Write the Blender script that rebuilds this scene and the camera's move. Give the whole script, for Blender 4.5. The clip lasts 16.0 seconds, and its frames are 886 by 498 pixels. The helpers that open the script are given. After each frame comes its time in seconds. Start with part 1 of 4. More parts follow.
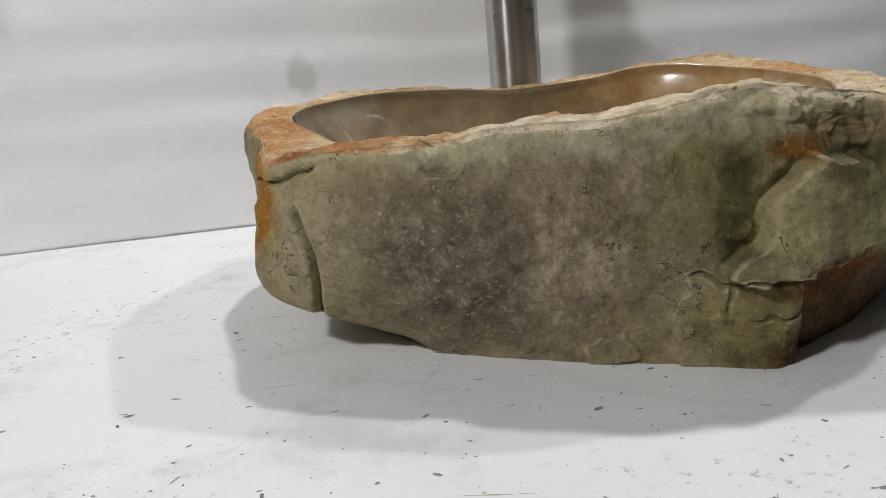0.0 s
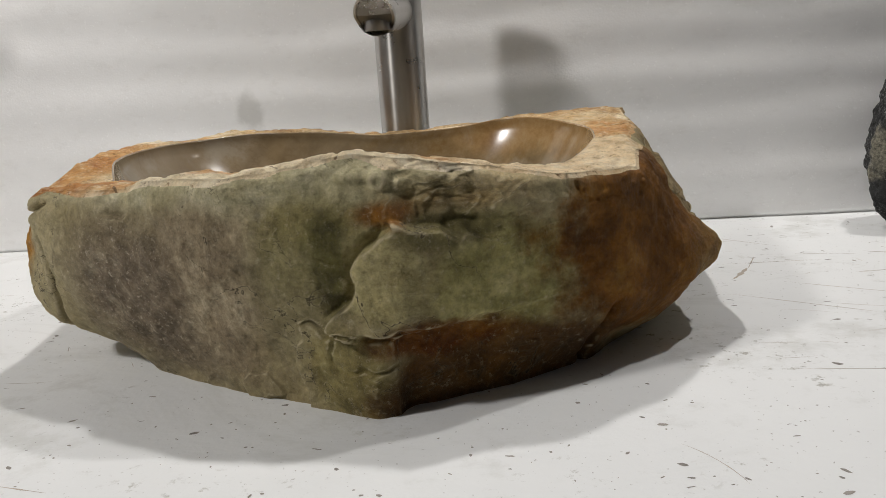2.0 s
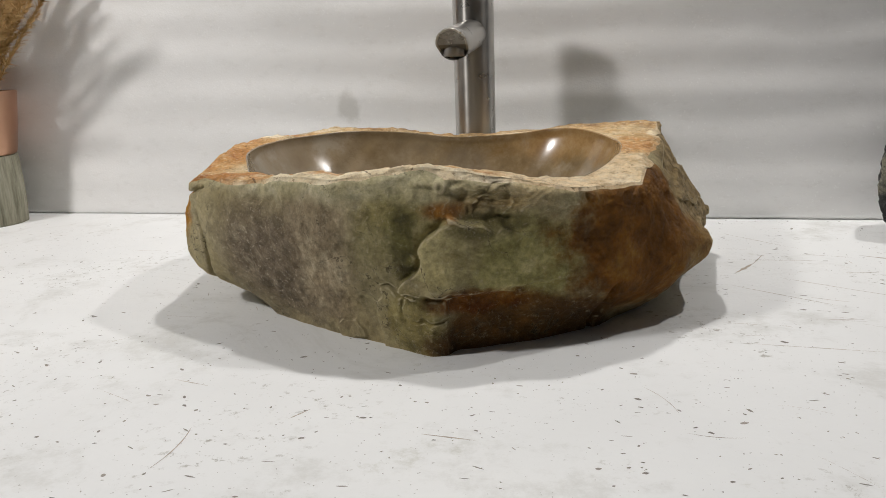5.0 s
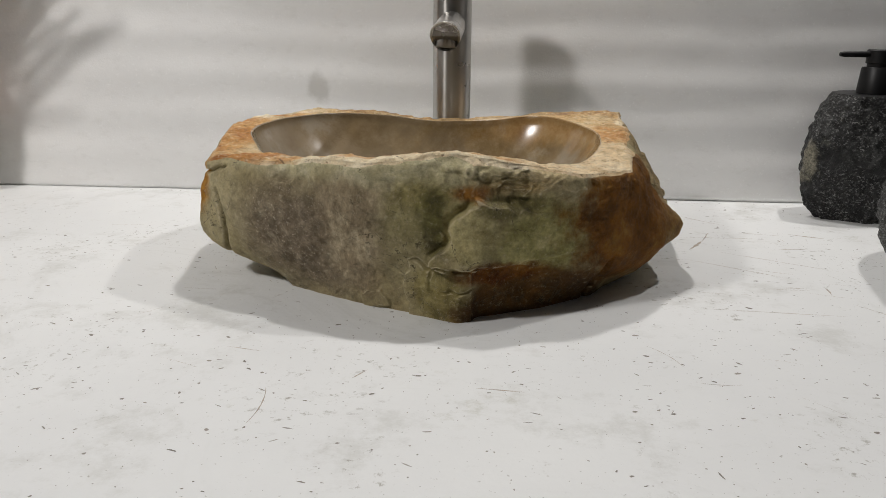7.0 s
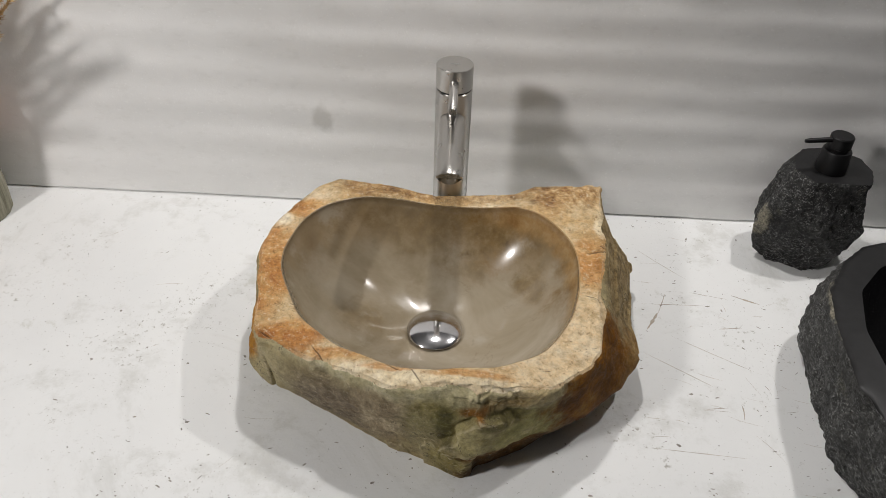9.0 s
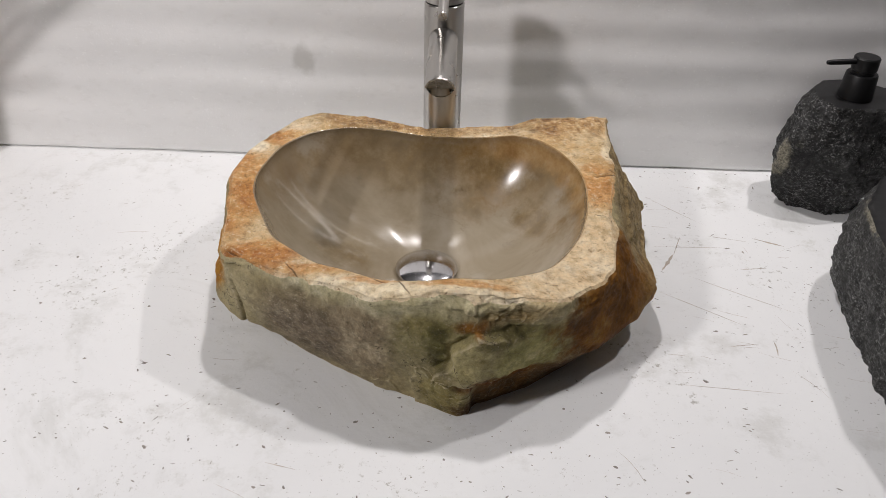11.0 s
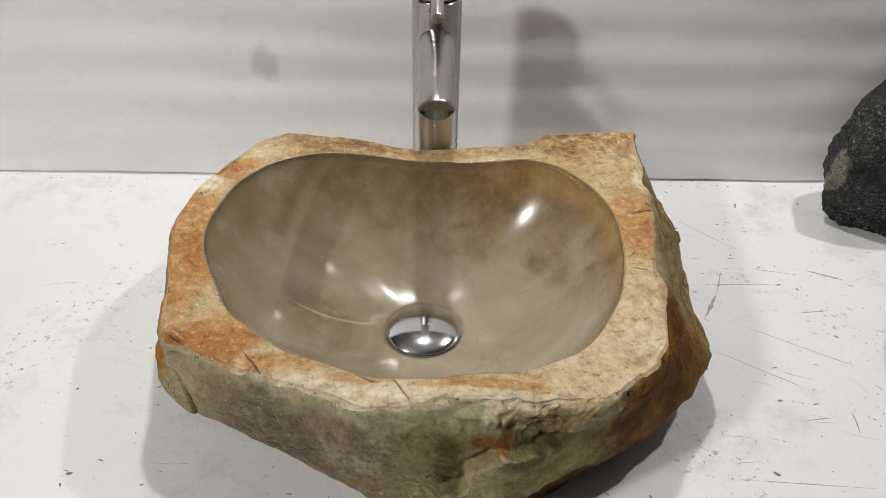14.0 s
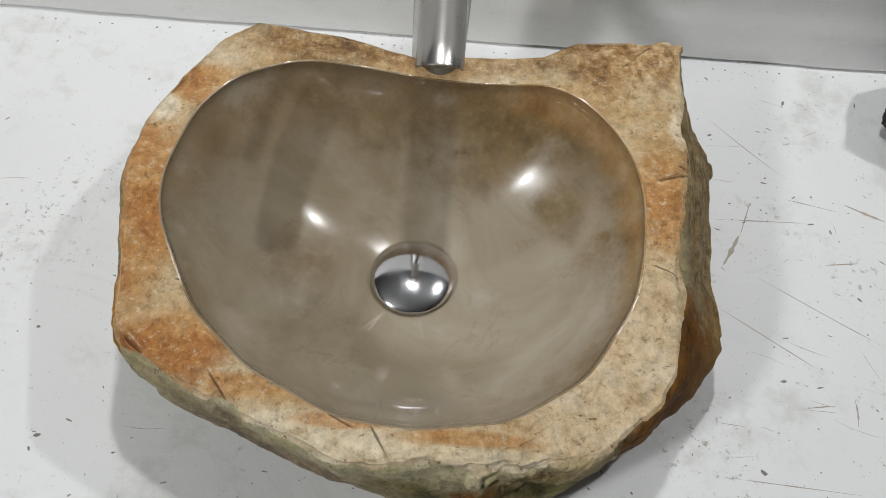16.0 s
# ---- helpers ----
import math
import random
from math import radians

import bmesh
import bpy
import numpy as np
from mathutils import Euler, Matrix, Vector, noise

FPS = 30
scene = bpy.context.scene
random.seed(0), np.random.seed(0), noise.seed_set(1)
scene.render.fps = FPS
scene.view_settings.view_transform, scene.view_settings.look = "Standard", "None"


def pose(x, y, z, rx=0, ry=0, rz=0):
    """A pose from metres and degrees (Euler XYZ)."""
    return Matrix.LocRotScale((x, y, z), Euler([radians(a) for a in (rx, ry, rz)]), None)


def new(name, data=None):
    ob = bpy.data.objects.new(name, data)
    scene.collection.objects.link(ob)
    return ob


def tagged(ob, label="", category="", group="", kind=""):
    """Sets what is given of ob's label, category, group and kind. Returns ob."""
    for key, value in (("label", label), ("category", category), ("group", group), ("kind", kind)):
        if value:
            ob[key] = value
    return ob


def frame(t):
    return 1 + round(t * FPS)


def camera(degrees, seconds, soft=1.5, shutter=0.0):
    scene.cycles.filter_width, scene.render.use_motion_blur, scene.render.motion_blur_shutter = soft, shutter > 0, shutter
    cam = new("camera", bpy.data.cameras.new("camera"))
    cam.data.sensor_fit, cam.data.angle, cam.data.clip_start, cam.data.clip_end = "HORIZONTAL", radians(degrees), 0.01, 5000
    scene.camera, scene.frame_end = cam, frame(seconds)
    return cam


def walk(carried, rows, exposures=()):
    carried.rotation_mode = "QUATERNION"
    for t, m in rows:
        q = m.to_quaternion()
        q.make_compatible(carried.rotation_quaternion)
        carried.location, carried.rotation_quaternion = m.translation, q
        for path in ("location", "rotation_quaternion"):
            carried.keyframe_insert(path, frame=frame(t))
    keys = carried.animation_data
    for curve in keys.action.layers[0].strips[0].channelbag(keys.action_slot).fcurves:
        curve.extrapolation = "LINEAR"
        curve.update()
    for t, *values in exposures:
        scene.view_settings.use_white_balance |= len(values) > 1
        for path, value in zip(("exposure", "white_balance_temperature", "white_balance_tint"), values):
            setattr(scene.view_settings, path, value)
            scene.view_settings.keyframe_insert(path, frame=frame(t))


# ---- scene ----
cam = camera(59.6, 16.0, soft=0.5)
PATH = [
    (0.0, pose(-0.1610, -0.7626, 0.1526, 75.43, 5.24, -8.46)),
    (0.5, pose(-0.1192, -0.7828, 0.1420, 77.87, 5.09, -5.75)),
    (1.0, pose(-0.0559, -0.7911, 0.1413, 78.43, 4.24, -2.47)),
    (1.5, pose(0.0198, -0.7943, 0.1445, 78.32, 3.72, 0.72)),
    (2.0, pose(0.0937, -0.8047, 0.1556, 77.88, 3.75, 5.11)),
    (2.5, pose(0.1644, -0.8170, 0.1610, 77.95, 3.65, 8.35)),
    (3.0, pose(0.2053, -0.8472, 0.1750, 77.71, 3.57, 10.93)),
    (3.5, pose(0.2177, -0.9138, 0.1989, 77.46, 3.19, 12.25)),
    (4.0, pose(0.1973, -0.9594, 0.2065, 77.22, 2.82, 12.85)),
    (4.5, pose(0.1622, -0.9302, 0.1935, 76.63, 2.46, 12.71)),
    (7.0, pose(0.0483, -1.0091, 0.2129, 74.17, -0.52, 4.03)),
    (7.5, pose(0.0155, -0.9825, 0.2713, 69.41, -1.37, 2.74)),
    (8.0, pose(0.0034, -0.9571, 0.4789, 60.30, -2.04, 2.35)),
    (8.5, pose(0.0125, -0.8550, 0.5810, 53.81, -1.79, 2.78)),
    (9.0, pose(0.0049, -0.9286, 0.6732, 51.03, -1.69, 2.44)),
    (9.5, pose(-0.0125, -0.9745, 0.6625, 50.79, -1.10, 2.48)),
    (10.0, pose(0.0024, -1.0008, 0.6237, 52.15, -1.47, 1.75)),
    (12.5, pose(0.0157, -0.7919, 0.4021, 56.38, -0.92, 1.79)),
    (13.0, pose(0.0124, -0.7836, 0.4160, 53.69, -1.46, 0.97)),
    (13.5, pose(0.0123, -0.8142, 0.4457, 53.47, -1.29, 0.36)),
    (14.0, pose(-0.0088, -0.7666, 0.4814, 52.72, -1.12, -0.41)),
    (14.5, pose(-0.0383, -0.7473, 0.5437, 48.51, -1.66, -1.14)),
    (15.0, pose(-0.0489, -0.7349, 0.5693, 43.48, -2.29, -1.13)),
    (15.5, pose(-0.0214, -0.6668, 0.5651, 37.84, -2.61, 0.44)),
    (16.0, pose(-0.0099, -0.5643, 0.5586, 30.27, -3.48, 2.40)),
]
walk(cam, PATH, exposures=[(0.0, 0.14, 6220, 10), (1.0, 0.14, 6450, 10), (3.5, 0.20, 6500, 10), (4.5, 0.22, 6500, 10), (7.0, 0.06, 6500, 10), (8.0, 0.02, 6500, 10), (9.5, 0.06, 6500, 12), (10.0, 0.08, 6390, 18),
                          (12.5, 0.16, 6500, 8), (14.5, 0.12, 6500, 10), (15.0, 0.08, 6500, 9), (15.5, 0.0, 6600, 7), (16.0, -0.04, 6200, 8)])

# ---- world and lamps ----
world = bpy.data.worlds.new("world")
scene.world = world
world.use_nodes = True
world.node_tree.nodes["Background"].inputs["Color"].default_value = (0.9, 0.95, 1.0, 1)
world.node_tree.nodes["Background"].inputs["Strength"].default_value = 0.3


def lamp(name, place, watts, radius, colour=(1.0, 0.968, 0.938)):
    data = bpy.data.lights.new(name, "POINT")
    data.energy, data.shadow_soft_size, data.color = watts, radius, colour
    ob = new(name, data)
    ob.location = place
    return ob


lamp("lamp_left", (-1.00, -1.06, 1.10), 41.5, 0.070)
lamp("lamp_right", (0.68, -0.03, 1.18), 17.0, 0.022)
lamp("lamp_above", (0.0, -0.05, 1.0), 14.5, 0.025)


# ---- materials ----
class Nodes:
    """A material's node tree with short calls."""

    def __init__(self, name, rough=0.6, metal=0.0, spec=0.5):
        self.mat = bpy.data.materials.new(name)
        self.mat.use_nodes = True
        self.t = self.mat.node_tree
        self.b = self.t.nodes["Principled BSDF"]
        self.b.inputs["Roughness"].default_value = rough
        self.b.inputs["Metallic"].default_value = metal
        self.b.inputs["Specular IOR Level"].default_value = spec
        self.co = self.add("ShaderNodeTexCoord").outputs["Object"]

    def add(self, kind, **props):
        n = self.t.nodes.new(kind)
        for k, v in props.items():
            if k == "operation":
                n.operation = v
            elif k == "blend_type":
                n.blend_type = v
            elif k == "data_type":
                n.data_type = v
            elif k == "feature":
                n.feature = v
        return n

    def put(self, sock, v):
        if hasattr(v, "is_linked"):
            self.t.links.new(v, sock)
        else:
            sock.default_value = v

    def noise(self, scale, detail=4.0, rough=0.6, stretch=None, shift=None, warp=0.0):
        n = self.add("ShaderNodeTexNoise")
        co = self.co
        if stretch or shift:
            m = self.add("ShaderNodeMapping")
            m.inputs["Scale"].default_value = stretch or (1, 1, 1)
            m.inputs["Location"].default_value = shift or (0, 0, 0)
            self.t.links.new(co, m.inputs["Vector"])
            co = m.outputs["Vector"]
        self.t.links.new(co, n.inputs["Vector"])
        n.inputs["Scale"].default_value = scale
        n.inputs["Detail"].default_value = detail
        n.inputs["Roughness"].default_value = rough
        n.inputs["Distortion"].default_value = warp
        return n.outputs["Fac"]

    def voronoi(self, scale, feature="F1", rand=1.0):
        n = self.add("ShaderNodeTexVoronoi", feature=feature)
        self.t.links.new(self.co, n.inputs["Vector"])
        n.inputs["Scale"].default_value = scale
        n.inputs["Randomness"].default_value = rand
        return n

    def ramp(self, fac, *stops):
        n = self.add("ShaderNodeValToRGB")
        self.t.links.new(fac, n.inputs["Fac"])
        e = n.color_ramp.elements
        while len(e) < len(stops):
            e.new(0.5)
        for el, (p, c) in zip(e, stops):
            el.position = p
            el.color = (c, c, c, 1) if isinstance(c, (int, float)) else (*c, 1)
        return n.outputs["Color"]

    def step(self, fac, a, b):
        n = self.add("ShaderNodeMapRange")
        n.interpolation_type = "SMOOTHSTEP"
        self.t.links.new(fac, n.inputs["Value"])
        n.inputs["From Min"].default_value, n.inputs["From Max"].default_value = a, b
        return n.outputs["Result"]

    def math(self, op, a, b=0.0):
        n = self.add("ShaderNodeMath", operation=op)
        self.put(n.inputs[0], a)
        self.put(n.inputs[1], b)
        return n.outputs[0]

    def mix(self, fac, a, b, blend="MIX"):
        n = self.add("ShaderNodeMix", data_type="RGBA", blend_type=blend)
        self.put(n.inputs[0], fac)
        for sock, v in ((n.inputs[6], a), (n.inputs[7], b)):
            self.put(sock, v if hasattr(v, "is_linked") else (*v, 1))
        return n.outputs[2]

    def near(self, place, size, wob=0.5, scale=25.0, edge=(1.15, 0.75)):
        """1 inside an uneven ellipsoid, 0 outside: a stain with a shape of its own."""
        m = self.add("ShaderNodeMapping")
        m.inputs["Location"].default_value = [-p / s for p, s in zip(place, size)]
        m.inputs["Scale"].default_value = [1 / s for s in size]
        self.t.links.new(self.co, m.inputs["Vector"])
        d = self.add("ShaderNodeVectorMath", operation="LENGTH")
        self.t.links.new(m.outputs["Vector"], d.inputs[0])
        n = self.math("MULTIPLY", self.math("SUBTRACT", self.noise(scale, 5.0, 0.65), 0.5), wob * 2)
        return self.step(self.math("ADD", d.outputs["Value"], n), edge[0], edge[1])

    def streak(self, a, b, width, wob=0.8, scale=60.0):
        """1 along a thin uneven line from a to b on a level face, 0 beside it."""
        mid, ang = ((a[0] + b[0]) / 2, (a[1] + b[1]) / 2), math.atan2(b[1] - a[1], b[0] - a[0])
        half = math.hypot(b[0] - a[0], b[1] - a[1]) / 2
        m = self.add("ShaderNodeMapping")
        m.vector_type = "TEXTURE"
        m.inputs["Location"].default_value = (mid[0], mid[1], 0)
        m.inputs["Rotation"].default_value = (0, 0, ang)
        m.inputs["Scale"].default_value = (half, width, 1e3)
        self.t.links.new(self.co, m.inputs["Vector"])
        d = self.add("ShaderNodeVectorMath", operation="LENGTH")
        self.t.links.new(m.outputs["Vector"], d.inputs[0])
        n = self.math("MULTIPLY", self.math("SUBTRACT", self.noise(scale, 4.0, 0.6), 0.5), wob * 2)
        return self.step(self.math("ADD", d.outputs["Value"], n), 1.2, 0.6)

    def bump(self, *layers):
        last = None
        for height, strength, dist in layers:
            n = self.add("ShaderNodeBump")
            n.inputs["Strength"].default_value = strength
            n.inputs["Distance"].default_value = dist
            self.t.links.new(height, n.inputs["Height"])
            if last:
                self.t.links.new(last, n.inputs["Normal"])
            last = n.outputs["Normal"]
        self.t.links.new(last, self.b.inputs["Normal"])

    def deepen(self, c, power, value=1.0, sat=1.0):
        """More contrast and depth between the tones of a colour."""
        g = self.add("ShaderNodeGamma")
        g.inputs["Gamma"].default_value = power
        self.t.links.new(c, g.inputs["Color"])
        h = self.add("ShaderNodeHueSaturation")
        h.inputs["Saturation"].default_value, h.inputs["Value"].default_value = sat, value
        self.t.links.new(g.outputs["Color"], h.inputs["Color"])
        return h.outputs["Color"]

    def colour(self, c):
        self.put(self.b.inputs["Base Color"], c if hasattr(c, "is_linked") else (*c, 1))

    def rough(self, r):
        self.put(self.b.inputs["Roughness"], r)


def mat_table():
    n = Nodes("white_paint", 0.55, 0, 0.35)
    base = n.ramp(n.noise(3.0, 5, 0.6), (0.3, (0.76, 0.77, 0.77)), (0.7, (0.83, 0.84, 0.835)))
    worn = n.step(n.noise(9.0, 8, 0.74, shift=(3, 1, 0)), 0.52, 0.68)
    base = n.mix(n.math("MULTIPLY", worn, 0.55), base, (0.56, 0.56, 0.53))
    patch = n.step(n.noise(7.0, 5, 0.65, shift=(7, 2, 1)), 0.50, 0.64)
    dust = n.step(n.noise(120, 5, 0.75), 0.56, 0.66)
    base = n.mix(n.math("MULTIPLY", n.math("MULTIPLY", dust, patch), 0.85), base, (0.30, 0.285, 0.24))
    specks = n.step(n.noise(330, 3, 0.6, shift=(4, 4, 4)), 0.66, 0.72)
    base = n.mix(n.math("MULTIPLY", specks, 0.6), base, (0.32, 0.30, 0.27))
    olive = n.step(n.noise(13.0, 7, 0.75, shift=(1, 3, 8)), 0.60, 0.70)
    base = n.mix(n.math("MULTIPLY", olive, 0.4), base, (0.46, 0.455, 0.38))
    smear = n.step(n.noise(4.0, 6, 0.7, stretch=(1, 1, 1), shift=(1, 9, 4), warp=1.2), 0.56, 0.70)
    base = n.mix(n.math("MULTIPLY", smear, 0.5), base, (0.60, 0.605, 0.58))
    n.colour(base)
    n.rough(n.ramp(n.noise(14, 5, 0.65), (0.3, 0.42), (0.7, 0.68)))
    n.bump((n.noise(40, 5, 0.6), 0.3, 0.002), (n.noise(240, 4, 0.65), 0.3, 0.0008))
    return n.mat


def mat_foam():
    n = Nodes("white_foam", 0.45, 0, 0.5)
    base = n.ramp(n.noise(5.0, 5, 0.6, stretch=(1, 1, 2)), (0.3, (0.80, 0.795, 0.785)), (0.7, (0.87, 0.865, 0.855)))
    stain = n.near((-0.185, 0.0, 0.139), (0.015, 0.05, 0.020), 0.75, 50, (1.3, 0.5))
    mottle = n.step(n.noise(34, 9, 0.78, shift=(5, 2, 2), stretch=(1, 1, 2)), 0.50, 0.66)
    base = n.mix(n.math("MULTIPLY", mottle, 0.35), base, (0.72, 0.71, 0.69))
    # white specks paint the foam's tiny glints into the colour
    sparkle = n.step(n.noise(300, 2, 0.5, shift=(1, 6, 2)), 0.66, 0.70)
    base = n.mix(n.math("MULTIPLY", sparkle, 0.4), base, (0.97, 0.97, 0.96))
    base = n.mix(n.math("MULTIPLY", stain, 0.36), base, (0.30, 0.285, 0.24))
    n.colour(base)
    cells = n.voronoi(420).outputs["Distance"]
    film = n.step(n.noise(26, 6, 0.75, shift=(2, 0, 7)), 0.50, 0.66)
    n.rough(n.math("SUBTRACT", 0.62, n.math("MULTIPLY", film, 0.32)))
    n.bump((cells, 0.08, 0.0012), (n.noise(35, 6, 0.7, stretch=(1, 1, 1.6)), 0.12, 0.003), (n.noise(700, 3, 0.6), 0.15, 0.0006))
    return n.mat


def mat_basin_skin():
    n = Nodes("weathered_stone", 0.78, 0, 0.35)
    big = n.noise(11, 6, 0.6, shift=(2, 0, 1))
    mid = n.noise(45, 7, 0.68, shift=(4, 2, 2), warp=0.3)
    speck = n.noise(75, 8, 0.78, shift=(1, 4, 2))
    fine = n.noise(260, 6, 0.8)
    vein = n.noise(34, 8, 0.74, shift=(5, 5, 5), stretch=(1.5, 1.5, 0.5), warp=0.5)
    # sandy khaki ground colour
    c = n.ramp(big, (0.32, (0.36, 0.305, 0.195)), (0.5, (0.46, 0.405, 0.275)), (0.68, (0.57, 0.515, 0.37)))

    def zone(c, place, size, amount, fac, *stops, wob=0.5, scale=26, edge=(1.25, 0.7)):
        z = n.near(place, size, wob, scale, edge)
        return n.mix(n.math("MULTIPLY", z, amount), c, n.ramp(fac, *stops))

    # slaty broad end
    c = zone(c, (0.215, -0.2, 0.08), (0.05, 0.17, 0.10), 1.0, n.noise(60, 8, 0.75, stretch=(1, 1, 2.2)), (0.33, (0.17, 0.13, 0.075)), (0.50, (0.36, 0.285, 0.175)), (0.70, (0.55, 0.46, 0.31)), wob=0.3, scale=30)
    # purple-grey crystalline face with pale streaks
    grey = n.near((-0.102, -0.405, 0.054), (0.066, 0.075, 0.050), 0.6, 15, (1.35, 0.5))
    c = n.mix(n.math("MULTIPLY", grey, 0.92), c, n.ramp(speck, (0.32, (0.130, 0.103, 0.076)), (0.46, (0.230, 0.190, 0.148)), (0.57, (0.325, 0.277, 0.218)), (0.70, (0.52, 0.46, 0.37))))
    pit = n.step(n.noise(420, 3, 0.6, shift=(1, 1, 1)), 0.60, 0.68)
    c = n.mix(n.math("MULTIPLY", n.math("MULTIPLY", pit, grey), 0.6), c, (0.70, 0.64, 0.54))
    c = zone(c, (-0.056, -0.43, 0.066), (0.030, 0.06, 0.060), 0.92, n.noise(46, 8, 0.78, stretch=(1, 1, 0.5), shift=(2, 5, 1)), (0.36, (0.25, 0.205, 0.150)), (0.48, (0.39, 0.330, 0.245)), (0.58, (0.56, 0.49, 0.375)), (0.68, (0.74, 0.68, 0.54)), wob=0.8, scale=22, edge=(1.4, 0.5))
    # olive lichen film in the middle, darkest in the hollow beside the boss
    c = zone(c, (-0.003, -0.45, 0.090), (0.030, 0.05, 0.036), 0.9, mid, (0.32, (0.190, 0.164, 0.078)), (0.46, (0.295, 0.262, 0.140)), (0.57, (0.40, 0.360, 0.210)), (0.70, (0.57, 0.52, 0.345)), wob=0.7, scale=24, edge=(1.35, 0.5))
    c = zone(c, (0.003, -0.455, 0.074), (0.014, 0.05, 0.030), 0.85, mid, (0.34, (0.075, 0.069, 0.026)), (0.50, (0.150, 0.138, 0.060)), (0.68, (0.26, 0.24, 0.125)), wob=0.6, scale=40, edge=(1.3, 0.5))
    c = zone(c, (-0.018, -0.44, 0.058), (0.022, 0.05, 0.030), 0.5, mid, (0.34, (0.25, 0.225, 0.135)), (0.66, (0.42, 0.385, 0.27)), wob=0.8)
    # the boss and the sage face beside it
    c = zone(c, (0.082, -0.43, 0.060), (0.040, 0.06, 0.034), 0.95, n.noise(50, 7, 0.66), (0.3, (0.345, 0.315, 0.165)), (0.46, (0.46, 0.425, 0.235)), (0.58, (0.56, 0.52, 0.305)), (0.72, (0.68, 0.63, 0.41)), wob=0.4)
    c = zone(c, (0.030, -0.455, 0.072), (0.021, 0.05, 0.026), 0.9, speck, (0.3, (0.30, 0.265, 0.15)), (0.46, (0.43, 0.385, 0.235)), (0.58, (0.54, 0.49, 0.315)), (0.72, (0.66, 0.61, 0.43)), wob=0.35, scale=40, edge=(1.15, 0.85))
    c = zone(c, (0.060, -0.44, 0.089), (0.026, 0.05, 0.009), 0.8, mid, (0.34, (0.10, 0.088, 0.040)), (0.5, (0.20, 0.178, 0.092)), (0.68, (0.33, 0.30, 0.17)), wob=0.7, scale=40)
    # torn layers under the rim
    c = zone(c, (0.066, -0.44, 0.112), (0.036, 0.05, 0.013), 0.92, n.noise(95, 7, 0.72, stretch=(1, 1, 3)), (0.36, (0.145, 0.098, 0.046)), (0.47, (0.33, 0.245, 0.135)), (0.57, (0.49, 0.39, 0.235)), (0.70, (0.66, 0.56, 0.38)), wob=0.6, scale=34, edge=(1.3, 0.6))
    c = zone(c, (0.008, -0.47, 0.020), (0.025, 0.04, 0.027), 0.9, mid, (0.32, (0.175, 0.145, 0.066)), (0.46, (0.285, 0.245, 0.125)), (0.58, (0.38, 0.335, 0.19)), (0.72, (0.50, 0.45, 0.28)), wob=0.3, scale=40)
    # pale worn band under the sawn edge, with light on it painted in
    c = zone(c, (-0.06, -0.43, 0.119), (0.17, 0.08, 0.017), 0.85, mid, (0.32, (0.50, 0.46, 0.315)), (0.5, (0.66, 0.62, 0.46)), (0.68, (0.80, 0.76, 0.62)), wob=0.7, scale=30, edge=(1.3, 0.5))
    lime = n.step(vein, 0.58, 0.70)
    c = n.mix(n.math("MULTIPLY", lime, 0.5), c, (0.62, 0.57, 0.45))
    soil = n.step(n.noise(26, 8, 0.74, shift=(3, 8, 1), warp=0.4), 0.57, 0.70)
    c = n.mix(n.math("MULTIPLY", soil, 0.4), c, (0.13, 0.10, 0.06))
    # iron stains
    iron = n.ramp(n.noise(24, 7, 0.66, warp=0.3), (0.30, (0.120, 0.058, 0.020)), (0.44, (0.205, 0.105, 0.037)), (0.56, (0.285, 0.152, 0.058)), (0.70, (0.42, 0.255, 0.115)))
    rust = n.near((0.158, -0.385, 0.070), (0.062, 0.085, 0.058), 0.75, 30, (1.25, 0.80))
    c = n.mix(n.math("MULTIPLY", rust, 0.95), c, iron)
    # dark brown lower rusty side; the overhang's shade is painted into it too
    c = zone(c, (0.085, -0.43, 0.004), (0.074, 0.06, 0.034), 0.95, n.noise(26, 7, 0.7, shift=(0, 2, 4)), (0.32, (0.085, 0.047, 0.020)), (0.46, (0.140, 0.080, 0.034)), (0.58, (0.205, 0.120, 0.053)), (0.72, (0.30, 0.19, 0.09)), wob=0.35, edge=(1.15, 0.8))
    c = zone(c, (0.052, -0.445, 0.038), (0.032, 0.05, 0.011), 0.85, n.noise(50, 7, 0.7), (0.34, (0.105, 0.038, 0.011)), (0.5, (0.20, 0.078, 0.022)), (0.68, (0.30, 0.145, 0.050)), wob=0.6, scale=50)
    c = zone(c, (0.033, -0.465, 0.0985), (0.016, 0.03, 0.006), 0.75, mid, (0.3, (0.17, 0.062, 0.016)), (0.7, (0.36, 0.175, 0.06)), wob=0.7, scale=60, edge=(1.4, 0.5))
    c = zone(c, (0.205, -0.34, 0.048), (0.022, 0.04, 0.026), 0.7, mid, (0.32, (0.20, 0.115, 0.05)), (0.5, (0.36, 0.245, 0.13)), (0.68, (0.52, 0.40, 0.24)), wob=0.6, scale=40)
    c = zone(c, (-0.206, -0.352, 0.085), (0.018, 0.035, 0.030), 0.9, mid, (0.35, (0.34, 0.155, 0.04)), (0.7, (0.62, 0.39, 0.16)), wob=0.5, scale=40)
    # fine cracks, dark with pale lips
    line = n.math("ABSOLUTE", n.math("SUBTRACT", n.noise(23, 5, 0.58, shift=(3, 6, 2), warp=0.6), 0.5))
    where = n.math("MULTIPLY", n.step(n.noise(13, 3, 0.5, shift=(7, 2, 2)), 0.47, 0.56), n.math("SUBTRACT", 1.0, n.math("MULTIPLY", rust, 0.85)))
